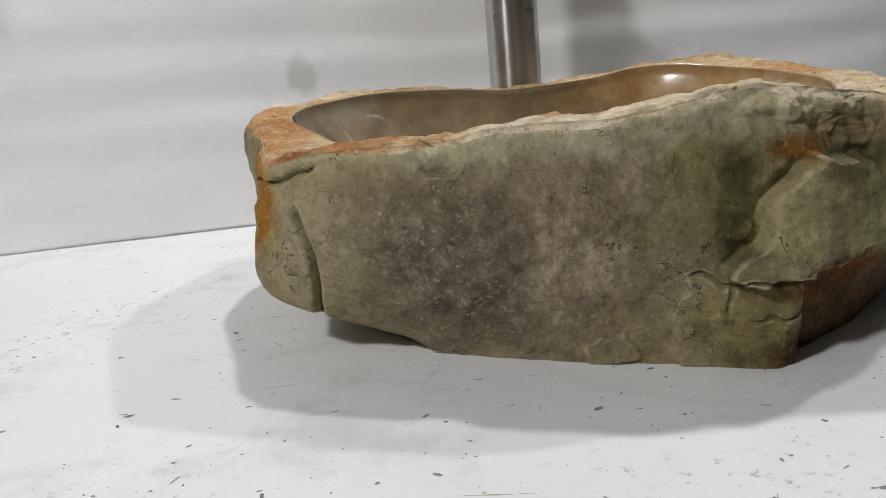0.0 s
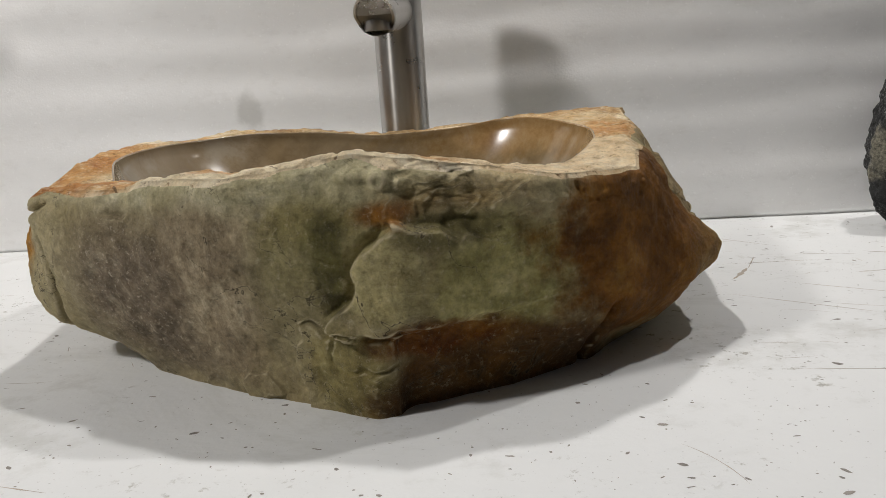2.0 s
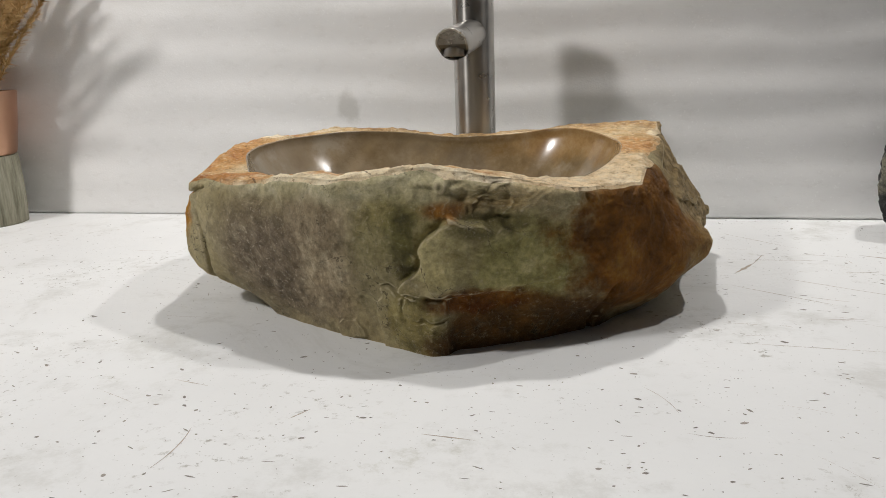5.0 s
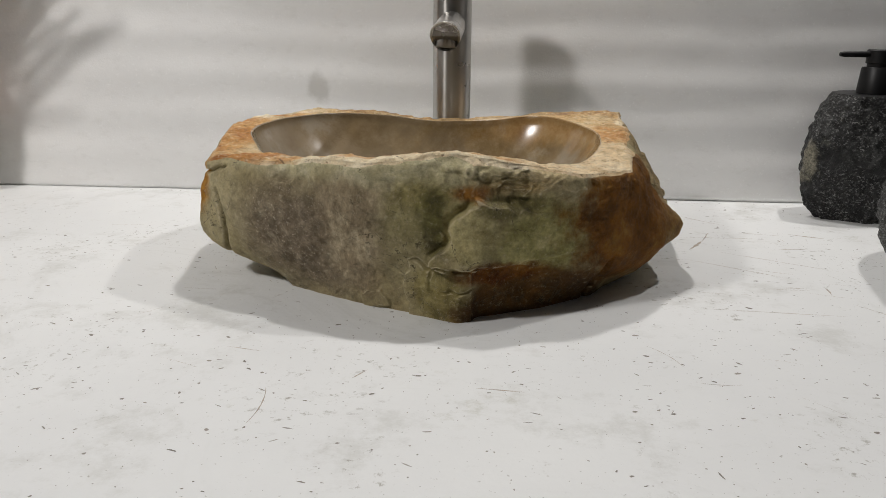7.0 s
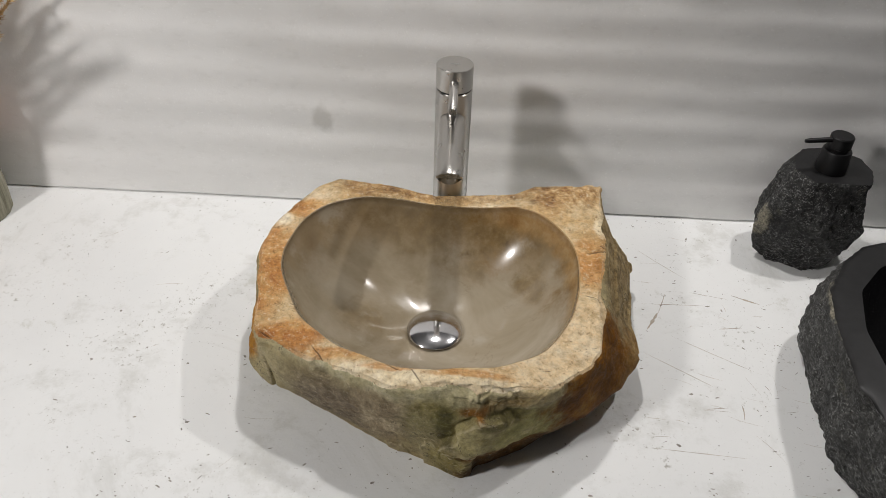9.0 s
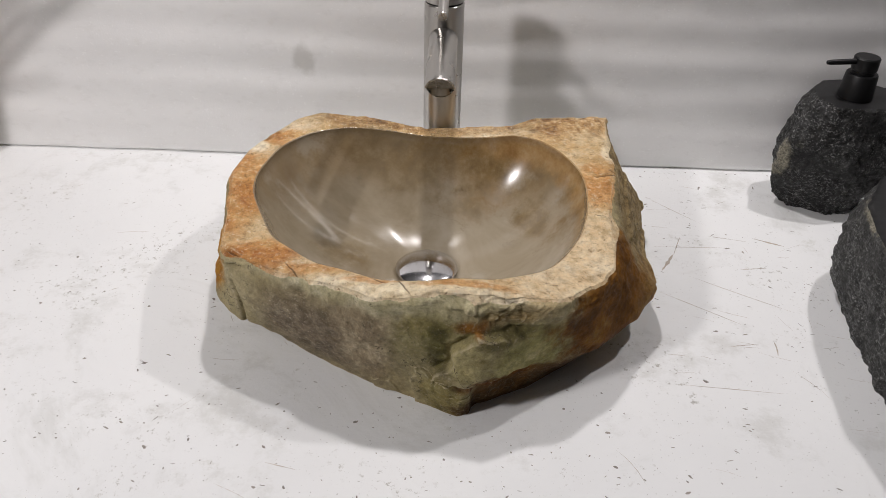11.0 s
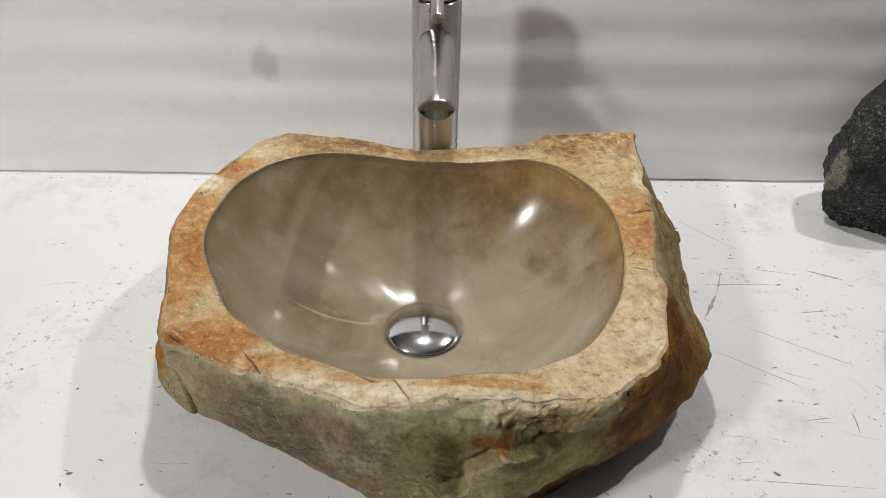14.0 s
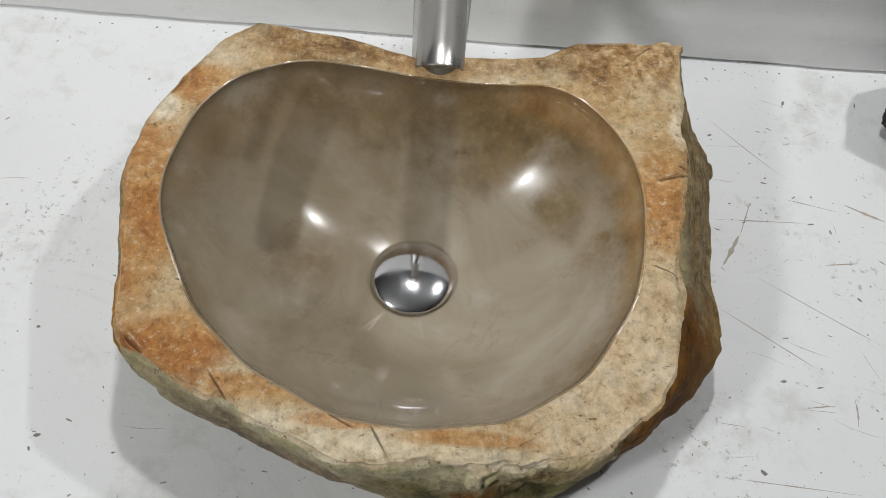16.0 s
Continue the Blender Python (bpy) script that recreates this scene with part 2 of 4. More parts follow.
    c = n.mix(n.math("MULTIPLY", n.math("MULTIPLY", n.step(line, 0.016, 0.006), where), 0.14), c, (0.66, 0.61, 0.47))
    c = n.mix(n.math("MULTIPLY", n.math("MULTIPLY", n.step(line, 0.006, 0.001), where), 0.75), c, (0.05, 0.038, 0.02))
    c = zone(c, (0.115, -0.42, 0.113), (0.065, 0.06, 0.0065), 0.85, mid, (0.32, (0.50, 0.40, 0.25)), (0.5, (0.68, 0.58, 0.40)), (0.68, (0.80, 0.72, 0.55)), wob=0.6, scale=40, edge=(1.3, 0.5))
    # blotches a few millimetres across
    tone = n.ramp(n.noise(105, 9, 0.82, shift=(6, 1, 9)), (0.34, 0.62), (0.5, 1.0), (0.66, 1.32))
    c = n.mix(0.8, c, tone, "MULTIPLY")
    # grain
    c = n.mix(n.math("MULTIPLY", n.step(fine, 0.54, 0.70), n.math("SUBTRACT", 0.42, n.math("MULTIPLY", rust, 0.30))), c, (0.72, 0.66, 0.53))
    c = n.mix(n.math("MULTIPLY", n.step(fine, 0.42, 0.30), 0.35), c, (0.09, 0.07, 0.042))
    worn = n.step(n.add("ShaderNodeNewGeometry").outputs["Pointiness"], 0.515, 0.56)
    c = n.mix(n.math("MULTIPLY", n.math("MULTIPLY", worn, n.math("SUBTRACT", 1.0, rust)), 0.7), c, (0.66, 0.60, 0.46))
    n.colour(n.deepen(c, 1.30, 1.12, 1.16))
    n.rough(n.ramp(mid, (0.35, 0.62), (0.65, 0.86)))
    n.bump((n.noise(70, 7, 0.72, shift=(4, 2, 2)), 0.8, 0.0038), (n.noise(150, 6, 0.75), 0.9, 0.0026), (fine, 1.0, 0.0015), (n.noise(640, 3, 0.7), 0.8, 0.0007))
    return n.mat


# hairline and open cracks across the sawn rim: start, end, half width
RIM_CRACKS = (((-0.190, -0.376), (-0.171, -0.391), 0.0016), ((-0.133, -0.396), (-0.114, -0.420), 0.0009), ((-0.055, -0.4225), (-0.040, -0.430), 0.0008),
              ((-0.033, -0.425), (-0.018, -0.449), 0.0010), ((0.160, -0.236), (0.182, -0.230), 0.0013), ((0.143, -0.303), (0.166, -0.315), 0.0010))


def mat_basin_rim():
    n = Nodes("sawn_stone_rim", 0.66, 0, 0.4)
    mid = n.noise(38, 8, 0.7, shift=(1, 4, 0), warp=0.4)
    small = n.noise(75, 8, 0.76, shift=(3, 1, 6))
    grain = n.noise(170, 7, 0.8, shift=(0, 3, 1))
    c = n.ramp(n.noise(16, 7, 0.65, warp=0.3), (0.34, (0.55, 0.37, 0.19)), (0.46, (0.66, 0.50, 0.30)), (0.56, (0.73, 0.61, 0.42)), (0.68, (0.80, 0.72, 0.56)))

    def zone(c, x, y, sx, sy, amount, fac, *stops, wob=0.6, scale=26, edge=(1.3, 0.6)):
        z = n.near((x, y, 0.118), (sx, sy, 0.08), wob, scale, edge)
        return n.mix(n.math("MULTIPLY", z, amount), c, n.ramp(fac, *stops))

    tan = ((0.34, (0.60, 0.47, 0.30)), (0.48, (0.71, 0.60, 0.43)), (0.66, (0.82, 0.74, 0.60)))
    cream = ((0.34, (0.66, 0.50, 0.31)), (0.48, (0.79, 0.65, 0.45)), (0.66, (0.88, 0.78, 0.61)))
    pale = ((0.34, (0.76, 0.64, 0.45)), (0.48, (0.86, 0.77, 0.59)), (0.66, (0.92, 0.86, 0.73)))
    rust = ((0.34, (0.44, 0.20, 0.072)), (0.48, (0.59, 0.33, 0.140)), (0.60, (0.68, 0.45, 0.23)), (0.72, (0.78, 0.61, 0.40)))
    brown = ((0.36, (0.20, 0.105, 0.042)), (0.46, (0.42, 0.26, 0.125)), (0.55, (0.60, 0.43, 0.245)), (0.66, (0.76, 0.64, 0.45)))
    # front: cream, nearly white at the left
    c = zone(c, 0.115, -0.385, 0.09, 0.075, 0.95, mid, *cream)
    c = zone(c, -0.072, -0.437, 0.062, 0.020, 0.95, mid, *pale)
    c = zone(c, 0.01, -0.447, 0.06, 0.010, 0.7, mid, *pale)
    # back: mottled brown
    c = zone(c, -0.085, -0.132, 0.065, 0.020, 0.9, small, *brown)
    c = zone(c, 0.030, -0.138, 0.06, 0.016, 0.6, small, *brown)
    c = zone(c, 0.130, -0.128, 0.055, 0.036, 0.92, small, *brown)
    # orange stretches
    c = zone(c, -0.196, -0.285, 0.026, 0.075, 0.9, mid, *rust)
    c = zone(c, -0.160, -0.383, 0.045, 0.026, 0.95, mid, *rust, wob=0.45)
    c = zone(c, -0.178, -0.180, 0.024, 0.022, 0.8, mid, *rust)
    c = zone(c, 0.157, -0.255, 0.020, 0.044, 0.85, mid, *rust[1:])
    c = zone(c, -0.110, -0.406, 0.030, 0.009, 0.8, mid, *rust[1:])
    c = zone(c, -0.045, -0.4255, 0.035, 0.0055, 0.75, mid, *rust[1:])
    c = zone(c, 0.025, -0.4335, 0.040, 0.0055, 0.75, mid, *rust[1:])
    c = zone(c, -0.163, -0.152, 0.024, 0.014, 0.8, mid, *tan)
    c = zone(c, -0.196, -0.207, 0.012, 0.013, 0.85, mid, *pale)
    c = zone(c, 0.176, -0.190, 0.008, 0.018, 0.8, mid, *pale)
    tone = n.ramp(n.noise(110, 9, 0.82, shift=(6, 1, 9)), (0.36, (0.64, 0.60, 0.54)), (0.5, (0.98, 0.97, 0.95)), (0.64, (1.2, 1.2, 1.2)))
    c = n.mix(0.8, c, tone, "MULTIPLY")
    # grain, nicks and cracks
    c = n.mix(n.math("MULTIPLY", n.step(grain, 0.53, 0.66), 0.6), c, (0.86, 0.79, 0.64))
    c = n.mix(n.math("MULTIPLY", n.step(grain, 0.45, 0.35), 0.7), c, (0.26, 0.145, 0.062))
    nick = n.step(n.noise(42, 5, 0.7, shift=(9, 9, 2), stretch=(1, 2.5, 1)), 0.665, 0.70)
    c = n.mix(n.math("MULTIPLY", nick, 0.75), c, (0.17, 0.10, 0.05))
    crack = n.math("ABSOLUTE", n.math("SUBTRACT", n.noise(21, 6, 0.6, shift=(6, 1, 0), warp=0.5), 0.5))
    c = n.mix(n.math("MULTIPLY", n.math("MULTIPLY", n.step(crack, 0.005, 0.0), n.step(n.noise(14, 2, 0.5, shift=(2, 2, 2)), 0.5, 0.58)), 0.6), c, (0.20, 0.115, 0.05))
    for a, b, w in RIM_CRACKS:
        c = n.mix(n.math("MULTIPLY", n.streak(a, b, w * 0.8, 0.9), 0.6), c, (0.085, 0.045, 0.02))
    worn = n.step(n.add("ShaderNodeNewGeometry").outputs["Pointiness"], 0.515, 0.56)
    c = n.mix(n.math("MULTIPLY", worn, 0.5), c, (0.82, 0.75, 0.60))
    n.colour(n.deepen(c, 1.22, 1.06, 1.06))
    n.rough(n.ramp(small, (0.35, 0.52), (0.65, 0.78)))
    n.bump((n.noise(60, 8, 0.75), 0.9, 0.0036), (grain, 0.9, 0.0021), (n.noise(420, 4, 0.7), 0.9, 0.0008))
    return n.mat


def mat_bowl():
    n = Nodes("polished_stone", 0.13, 0, 0.5)
    c = n.ramp(n.noise(8, 7, 0.62, warp=0.7), (0.3, (0.30, 0.245, 0.165)), (0.50, (0.40, 0.345, 0.255)), (0.72, (0.52, 0.465, 0.375)))
    m = n.add("ShaderNodeMapping")
    m.inputs["Location"].default_value = (0.02 / 0.168, 0.29 / 0.142, 0)
    m.inputs["Scale"].default_value = (1 / 0.168, 1 / 0.142, 0)
    n.t.links.new(n.co, m.inputs["Vector"])
    d = n.add("ShaderNodeVectorMath", operation="LENGTH")
    n.t.links.new(m.outputs["Vector"], d.inputs[0])
    ring = n.step(n.math("ADD", d.outputs["Value"], n.math("MULTIPLY", n.math("SUBTRACT", n.noise(14, 6, 0.7), 0.5), 0.9)), 0.78, 1.12)
    amber = n.math("ADD", 0.48, n.math("MULTIPLY", n.near((0.10, -0.22, 0.1), (0.15, 0.15, 0.3), 0.5, 12, (1.3, 0.6)), 0.6))
    c = n.mix(n.math("MULTIPLY", ring, amber), c, n.ramp(n.noise(30, 6, 0.7), (0.3, (0.20, 0.115, 0.035)), (0.7, (0.33, 0.22, 0.10))))
    for place, size, k in (((-0.03, -0.165, 0.09), (0.10, 0.03, 0.045), 0.7), ((0.085, -0.175, 0.08), (0.06, 0.04, 0.045), 0.85), ((-0.10, -0.27, 0.05), (0.03, 0.035, 0.03), 0.6), ((0.10, -0.235, 0.06), (0.022, 0.035, 0.03), 0.8), ((0.03, -0.20, 0.06), (0.03, 0.02, 0.03), 0.6)):
        v = n.near(place, size, 1.1, 28, (1.3, 0.4))
        c = n.mix(n.math("MULTIPLY", v, k * 0.70), c, n.ramp(n.noise(55, 7, 0.72), (0.33, (0.135, 0.080, 0.022)), (0.5, (0.235, 0.155, 0.058)), (0.68, (0.38, 0.295, 0.175))))
    # amber upper wall at the right, lightened: the left lamp's light put into colour
    sep = n.add("ShaderNodeSeparateXYZ")
    n.t.links.new(n.co, sep.inputs[0])
    up = n.math("ADD", sep.outputs["Z"], n.math("MULTIPLY", n.math("SUBTRACT", n.noise(20, 6, 0.7, shift=(3, 3, 3)), 0.5), 0.05))
    up = n.math("MULTIPLY", n.step(up, 0.088, 0.108), n.near((0.12, -0.20, 0.1), (0.09, 0.13, 0.3), 0.7, 14, (1.3, 0.6)))
    c = n.mix(n.math("MULTIPLY", up, 0.7), c, n.ramp(n.noise(26, 7, 0.72), (0.32, (0.34, 0.19, 0.07)), (0.5, (0.53, 0.35, 0.165)), (0.68, (0.66, 0.52, 0.33))))
    vein = n.math("ABSOLUTE", n.math("SUBTRACT", n.noise(9, 7, 0.62, shift=(4, 1, 2), warp=0.5), 0.5))
    c = n.mix(n.math("MULTIPLY", n.math("MULTIPLY", n.step(vein, 0.010, 0.0), n.step(n.noise(12, 3, 0.5), 0.5, 0.62)), 0.2), c, (0.20, 0.13, 0.06))
    c = n.mix(n.math("MULTIPLY", n.step(n.noise(20, 5, 0.65, shift=(8, 8, 3)), 0.57, 0.75), 0.35), c, (0.56, 0.525, 0.45))
    n.colour(n.deepen(c, 1.16, 0.90))
    n.rough(n.ramp(n.noise(18, 5, 0.6), (0.3, 0.17), (0.7, 0.25)))
    n.b.inputs["Coat Weight"].default_value = 0.6
    n.b.inputs["Coat Roughness"].default_value = 0.035
    n.bump((n.noise(9, 3, 0.5), 0.05, 0.01))
    return n.mat


def mat_steel(name, tone, turned):
    n = Nodes(name, 0.3, 1.0)
    n.colour(n.ramp(n.noise(6, 3, 0.5), (0.3, (0.50 * tone, 0.485 * tone, 0.46 * tone)), (0.7, (0.56 * tone, 0.545 * tone, 0.52 * tone))))
    n.rough(n.ramp(n.noise(60, 4, 0.6), (0.35, 0.27), (0.65, 0.33)))
    if turned:
        tan = n.add("ShaderNodeTangent")
        tan.direction_type, tan.axis = "RADIAL", "Z"
        n.t.links.new(tan.outputs["Tangent"], n.b.inputs["Tangent"])
        n.b.inputs["Anisotropic"].default_value = 0.85
        n.b.inputs["Anisotropic Rotation"].default_value = 0.25
    return n.mat


def mat_chrome():
    n = Nodes("chrome", 0.05, 1.0)
    n.colour((0.78, 0.78, 0.8))
    n.rough(n.ramp(n.noise(40, 4, 0.6), (0.4, 0.08), (0.75, 0.2)))
    return n.mat


def mat_plain(name, colour, rough, metal=0.0, spec=0.5, vary=0.12, scale=30):
    n = Nodes(name, rough, metal, spec)
    n.colour(n.ramp(n.noise(scale, 5, 0.6), (0.3, tuple(v * (1 - vary) for v in colour)), (0.7, tuple(min(1, v * (1 + vary)) for v in colour))))
    n.bump((n.noise(scale * 6, 4, 0.6), 0.08, 0.001))
    return n.mat


def mat_basalt(name, lift, patch):
    n = Nodes(name, 0.5, 0, 0.5)
    big = n.noise(24, 6, 0.66, warp=0.4)
    tone = n.ramp(big, (0.36, (0.006, 0.006, 0.007)), (0.50, (0.016, 0.016, 0.017)), (0.62, (0.040, 0.041, 0.040)), (0.72, (0.085, 0.086, 0.083)))
    c = n.mix(lift, tone, n.ramp(n.noise(90, 6, 0.75), (0.35, (0.035, 0.035, 0.034)), (0.5, (0.080, 0.081, 0.077)), (0.66, (0.17, 0.17, 0.16))))
    grit = n.noise(380, 4, 0.7)
    lit = n.step(n.noise(22, 5, 0.7, shift=(8, 0, 3)), 0.40, 0.58)
    c = n.mix(n.math("MULTIPLY", n.math("MULTIPLY", n.step(grit, 0.55, 0.62), n.math("ADD", 0.12, n.math("MULTIPLY", lit, 0.7))), 0.75), c, (0.36, 0.36, 0.35))
    c = n.mix(n.math("MULTIPLY", n.step(grit, 0.44, 0.37), 0.7), c, (0.005, 0.005, 0.005))
    flake = n.step(n.noise(200, 5, 0.72, shift=(5, 1, 2), stretch=(1, 1, 1.8)), 0.58, 0.64)
    c = n.mix(n.math("MULTIPLY", n.math("MULTIPLY", flake, lit), 0.8), c, (0.50, 0.50, 0.48))
    moss = n.step(n.noise(26, 6, 0.75, shift=(3, 3, 0)), 0.57, 0.68)
    c = n.mix(n.math("MULTIPLY", moss, 0.5), c, n.ramp(grit, (0.4, (0.05, 0.05, 0.036)), (0.6, (0.22, 0.215, 0.16))))
    c = n.mix(n.near(patch[0], patch[1], 0.8, 60), c, n.ramp(grit, (0.35, (0.14, 0.13, 0.095)), (0.65, (0.46, 0.43, 0.34))))
    worn = n.step(n.add("ShaderNodeNewGeometry").outputs["Pointiness"], 0.54, 0.62)
    c = n.mix(n.math("MULTIPLY", worn, 0.3), c, n.ramp(grit, (0.4, (0.10, 0.10, 0.09)), (0.6, (0.44, 0.43, 0.39))))
    n.colour(n.deepen(c, 1.12))
    n.rough(n.ramp(n.noise(150, 5, 0.7), (0.38, 0.28), (0.5, 0.75)))
    n.bump((n.noise(60, 7, 0.72), 0.8, 0.008), (n.noise(210, 6, 0.75), 1.0, 0.0035))
    return n.mat


def mat_log():
    n = Nodes("grey_wood", 0.75, 0, 0.3)
    g = n.noise(40, 6, 0.65, stretch=(3, 3, 0.35))
    n.colour(n.ramp(g, (0.3, (0.10, 0.095, 0.065)), (0.5, (0.235, 0.225, 0.165)), (0.72, (0.37, 0.355, 0.28))))
    n.bump((g, 0.5, 0.003))
    return n.mat


def mat_copper():
    n = Nodes("brushed_copper", 0.34, 1.0)
    n.colour(n.ramp(n.noise(8, 5, 0.6), (0.3, (0.52, 0.29, 0.19)), (0.7, (0.66, 0.41, 0.28))))
    n.bump((n.noise(9, 4, 0.6), 0.2, 0.006))
    return n.mat


def mat_grass():
    n = Nodes("dried_grass", 0.85, 0, 0.2)
    n.colour(n.ramp(n.noise(60, 5, 0.7), (0.3, (0.34, 0.20, 0.075)), (0.55, (0.55, 0.37, 0.165)), (0.75, (0.70, 0.53, 0.29))))
    return n.mat


M_TABLE, M_FOAM = mat_table(), mat_foam()
M_SKIN, M_RIM, M_BOWL = mat_basin_skin(), mat_basin_rim(), mat_bowl()
# the last is brushed steel darkened for the spout's end disc and aerator
M_STEEL, M_STEEL_TURNED, M_STEEL_DARK = mat_steel("brushed_steel", 1.0, False), mat_steel("turned_steel", 0.92, True), mat_steel("darkened_steel", 0.5, False)
M_CHROME = mat_chrome()
M_DARK = mat_plain("dark_hole", (0.02, 0.02, 0.02), 0.7)
M_BLACK = mat_plain("black_plastic", (0.006, 0.006, 0.0065), 0.42, spec=0.3)
M_BASALT = mat_basalt("black_basalt", 0.12, ((-0.075, -0.030, 0.068), (0.016, 0.03, 0.032)))
M_BASALT_GREY = mat_basalt("grey_basalt", 0.6, ((0.415, -0.35, 0.122), (0.012, 0.10, 0.010)))
M_BASALT_RIM = mat_plain("honed_basalt", (0.009, 0.009, 0.0095), 0.45, spec=0.35, vary=0.35, scale=90)
M_BASALT_BOWL = mat_plain("polished_basalt", (0.009, 0.009, 0.0095), 0.08)
M_LOG, M_COPPER, M_GRASS = mat_log(), mat_copper(), mat_grass()
M_WALL = mat_plain("room_paint", (0.075, 0.073, 0.070), 0.8, scale=4)
M_CEIL = mat_plain("ceiling_paint", (0.12, 0.12, 0.118), 0.85, scale=4)
M_GROUND = mat_plain("concrete", (0.07, 0.068, 0.065), 0.7, scale=6)
M_EDGE = mat_plain("brown_edge", (0.03, 0.02, 0.018), 0.5)
M_CHIP = mat_plain("grey_chips", (0.26, 0.24, 0.215), 0.8, vary=0.5, scale=50)
M_SCRATCH = mat_plain("brown_scratches", (0.42, 0.37, 0.31), 0.8, vary=0.3, scale=50)


# ---- builders ----
def mesh_from(name, verts, faces, mats, face_mats=None, smooth=True):
    me = bpy.data.meshes.new(name)
    me.from_pydata([tuple(v) for v in verts], [], faces)
    for m in mats:
        me.materials.append(m)
    if face_mats is not None:
        me.polygons.foreach_set("material_index", np.asarray(face_mats, dtype=np.int32))
    me.polygons.foreach_set("use_smooth", np.full(len(faces), smooth))
    me.update()
    return me


def part(name, bm, material, parent, label="", smooth=False):
    me = bpy.data.meshes.new(name)
    for e in bm.edges:
        if len(e.link_faces) == 2 and e.calc_face_angle(0.0) > 0.6:
            e.smooth = False
    bm.to_mesh(me)
    bm.free()
    me.materials.append(material)
    me.polygons.foreach_set("use_smooth", np.full(len(me.polygons), smooth))
    ob = new(name, me)
    ob.parent = parent
    return tagged(ob, label) if label else ob


def part_mesh(name, me, parent, label=""):
    ob = new(name, me)
    ob.parent = parent
    return tagged(ob, label) if label else ob


def box(bm, x0, y0, z0, x1, y1, z1, bevel=0.0):
    v = [bm.verts.new((x, y, z)) for z in (z0, z1) for y in (y0, y1) for x in (x0, x1)]
    fs = [bm.faces.new([v[i] for i in f]) for f in ((0, 2, 3, 1), (4, 5, 7, 6), (0, 1, 5, 4), (2, 6, 7, 3), (0, 4, 6, 2), (1, 3, 7, 5))]
    if bevel:
        bmesh.ops.bevel(bm, geom=list({e for f in fs for e in f.edges}), offset=bevel, segments=2, affect="EDGES")
    return bm


def lathe(profile, n=48, m=None):
    """A turned form from (radius, height) pairs, closed where the radius is 0."""
    bm = bmesh.new()
    rings = []
    for r, z in profile:
        if r < 1e-6:
            rings.append([bm.verts.new((0, 0, z))])
        else:
            rings.append([bm.verts.new((r * math.cos(2 * math.pi * i / n), r * math.sin(2 * math.pi * i / n), z)) for i in range(n)])
    for a, b in zip(rings, rings[1:]):
        for i in range(n):
            j = (i + 1) % n
            if len(a) == 1 and len(b) == 1:
                continue
            if len(a) == 1:
                bm.faces.new((a[0], b[j], b[i]))
            elif len(b) == 1:
                bm.faces.new((a[i], a[j], b[0]))
            else:
                bm.faces.new((a[i], a[j], b[j], b[i]))
    bmesh.ops.recalc_face_normals(bm, faces=bm.faces)
    if m is not None:
        bmesh.ops.transform(bm, matrix=m, verts=bm.verts)
    return bm


def polar(points, centre, count, smooth=2):
    """Radius and height of a closed outline round a centre, at even angles."""
    ang = np.array([math.atan2(p[1] - centre[1], p[0] - centre[0]) for p in points])
    rad = np.array([math.hypot(p[0] - centre[0], p[1] - centre[1]) for p in points])
    hgt = np.array([p[2] for p in points])
    px, py = np.array([p[0] for p in points]) - centre[0], np.array([p[1] for p in points]) - centre[1]
    o = np.argsort(ang)
    px, py, hgt, ang = px[o], py[o], hgt[o], ang[o]
    out_r, out_z = np.zeros(count), np.zeros(count)
    for k in range(count):
        a = -math.pi + 2 * math.pi * k / count
        i = np.searchsorted(ang, a) % len(ang)
        h = (i - 1) % len(ang)
        dx, dy = math.cos(a), math.sin(a)
        ex, ey = px[i] - px[h], py[i] - py[h]
        den = dx * ey - dy * ex
        r = (px[h] * ey - py[h] * ex) / den
        x, y = r * dx - px[h], r * dy - py[h]
        f = min(1, max(0, (x * ex + y * ey) / (ex * ex + ey * ey)))
        out_r[k], out_z[k] = r, hgt[h] + f * (hgt[i] - hgt[h])
    for _ in range(smooth):
        out_r = (np.roll(out_r, 1) + 2 * out_r + np.roll(out_r, -1)) / 4
        out_z = (np.roll(out_z, 1) + 2 * out_z + np.roll(out_z, -1)) / 4
    return out_r, out_z


def spline(keys, s):
    """Catmull-Rom through arrays keys[0..n-1] at s from 0 to 1."""
    n = len(keys) - 1
    x = min(max(s * n, 0), n - 1e-6)
    i = int(x)
    f = x - i
    p0, p1, p2, p3 = keys[max(i - 1, 0)], keys[i], keys[i + 1], keys[min(i + 2, n)]
    return 0.5 * (2 * p1 + (p2 - p0) * f + (2 * p0 - 5 * p1 + 4 * p2 - p3) * f * f + (3 * p1 - p0 - 3 * p2 + p3) * f ** 3)


def sstep(a, b, x):
    t = min(1, max(0, (x - a) / (b - a)))
    return t * t * (3 - 2 * t)


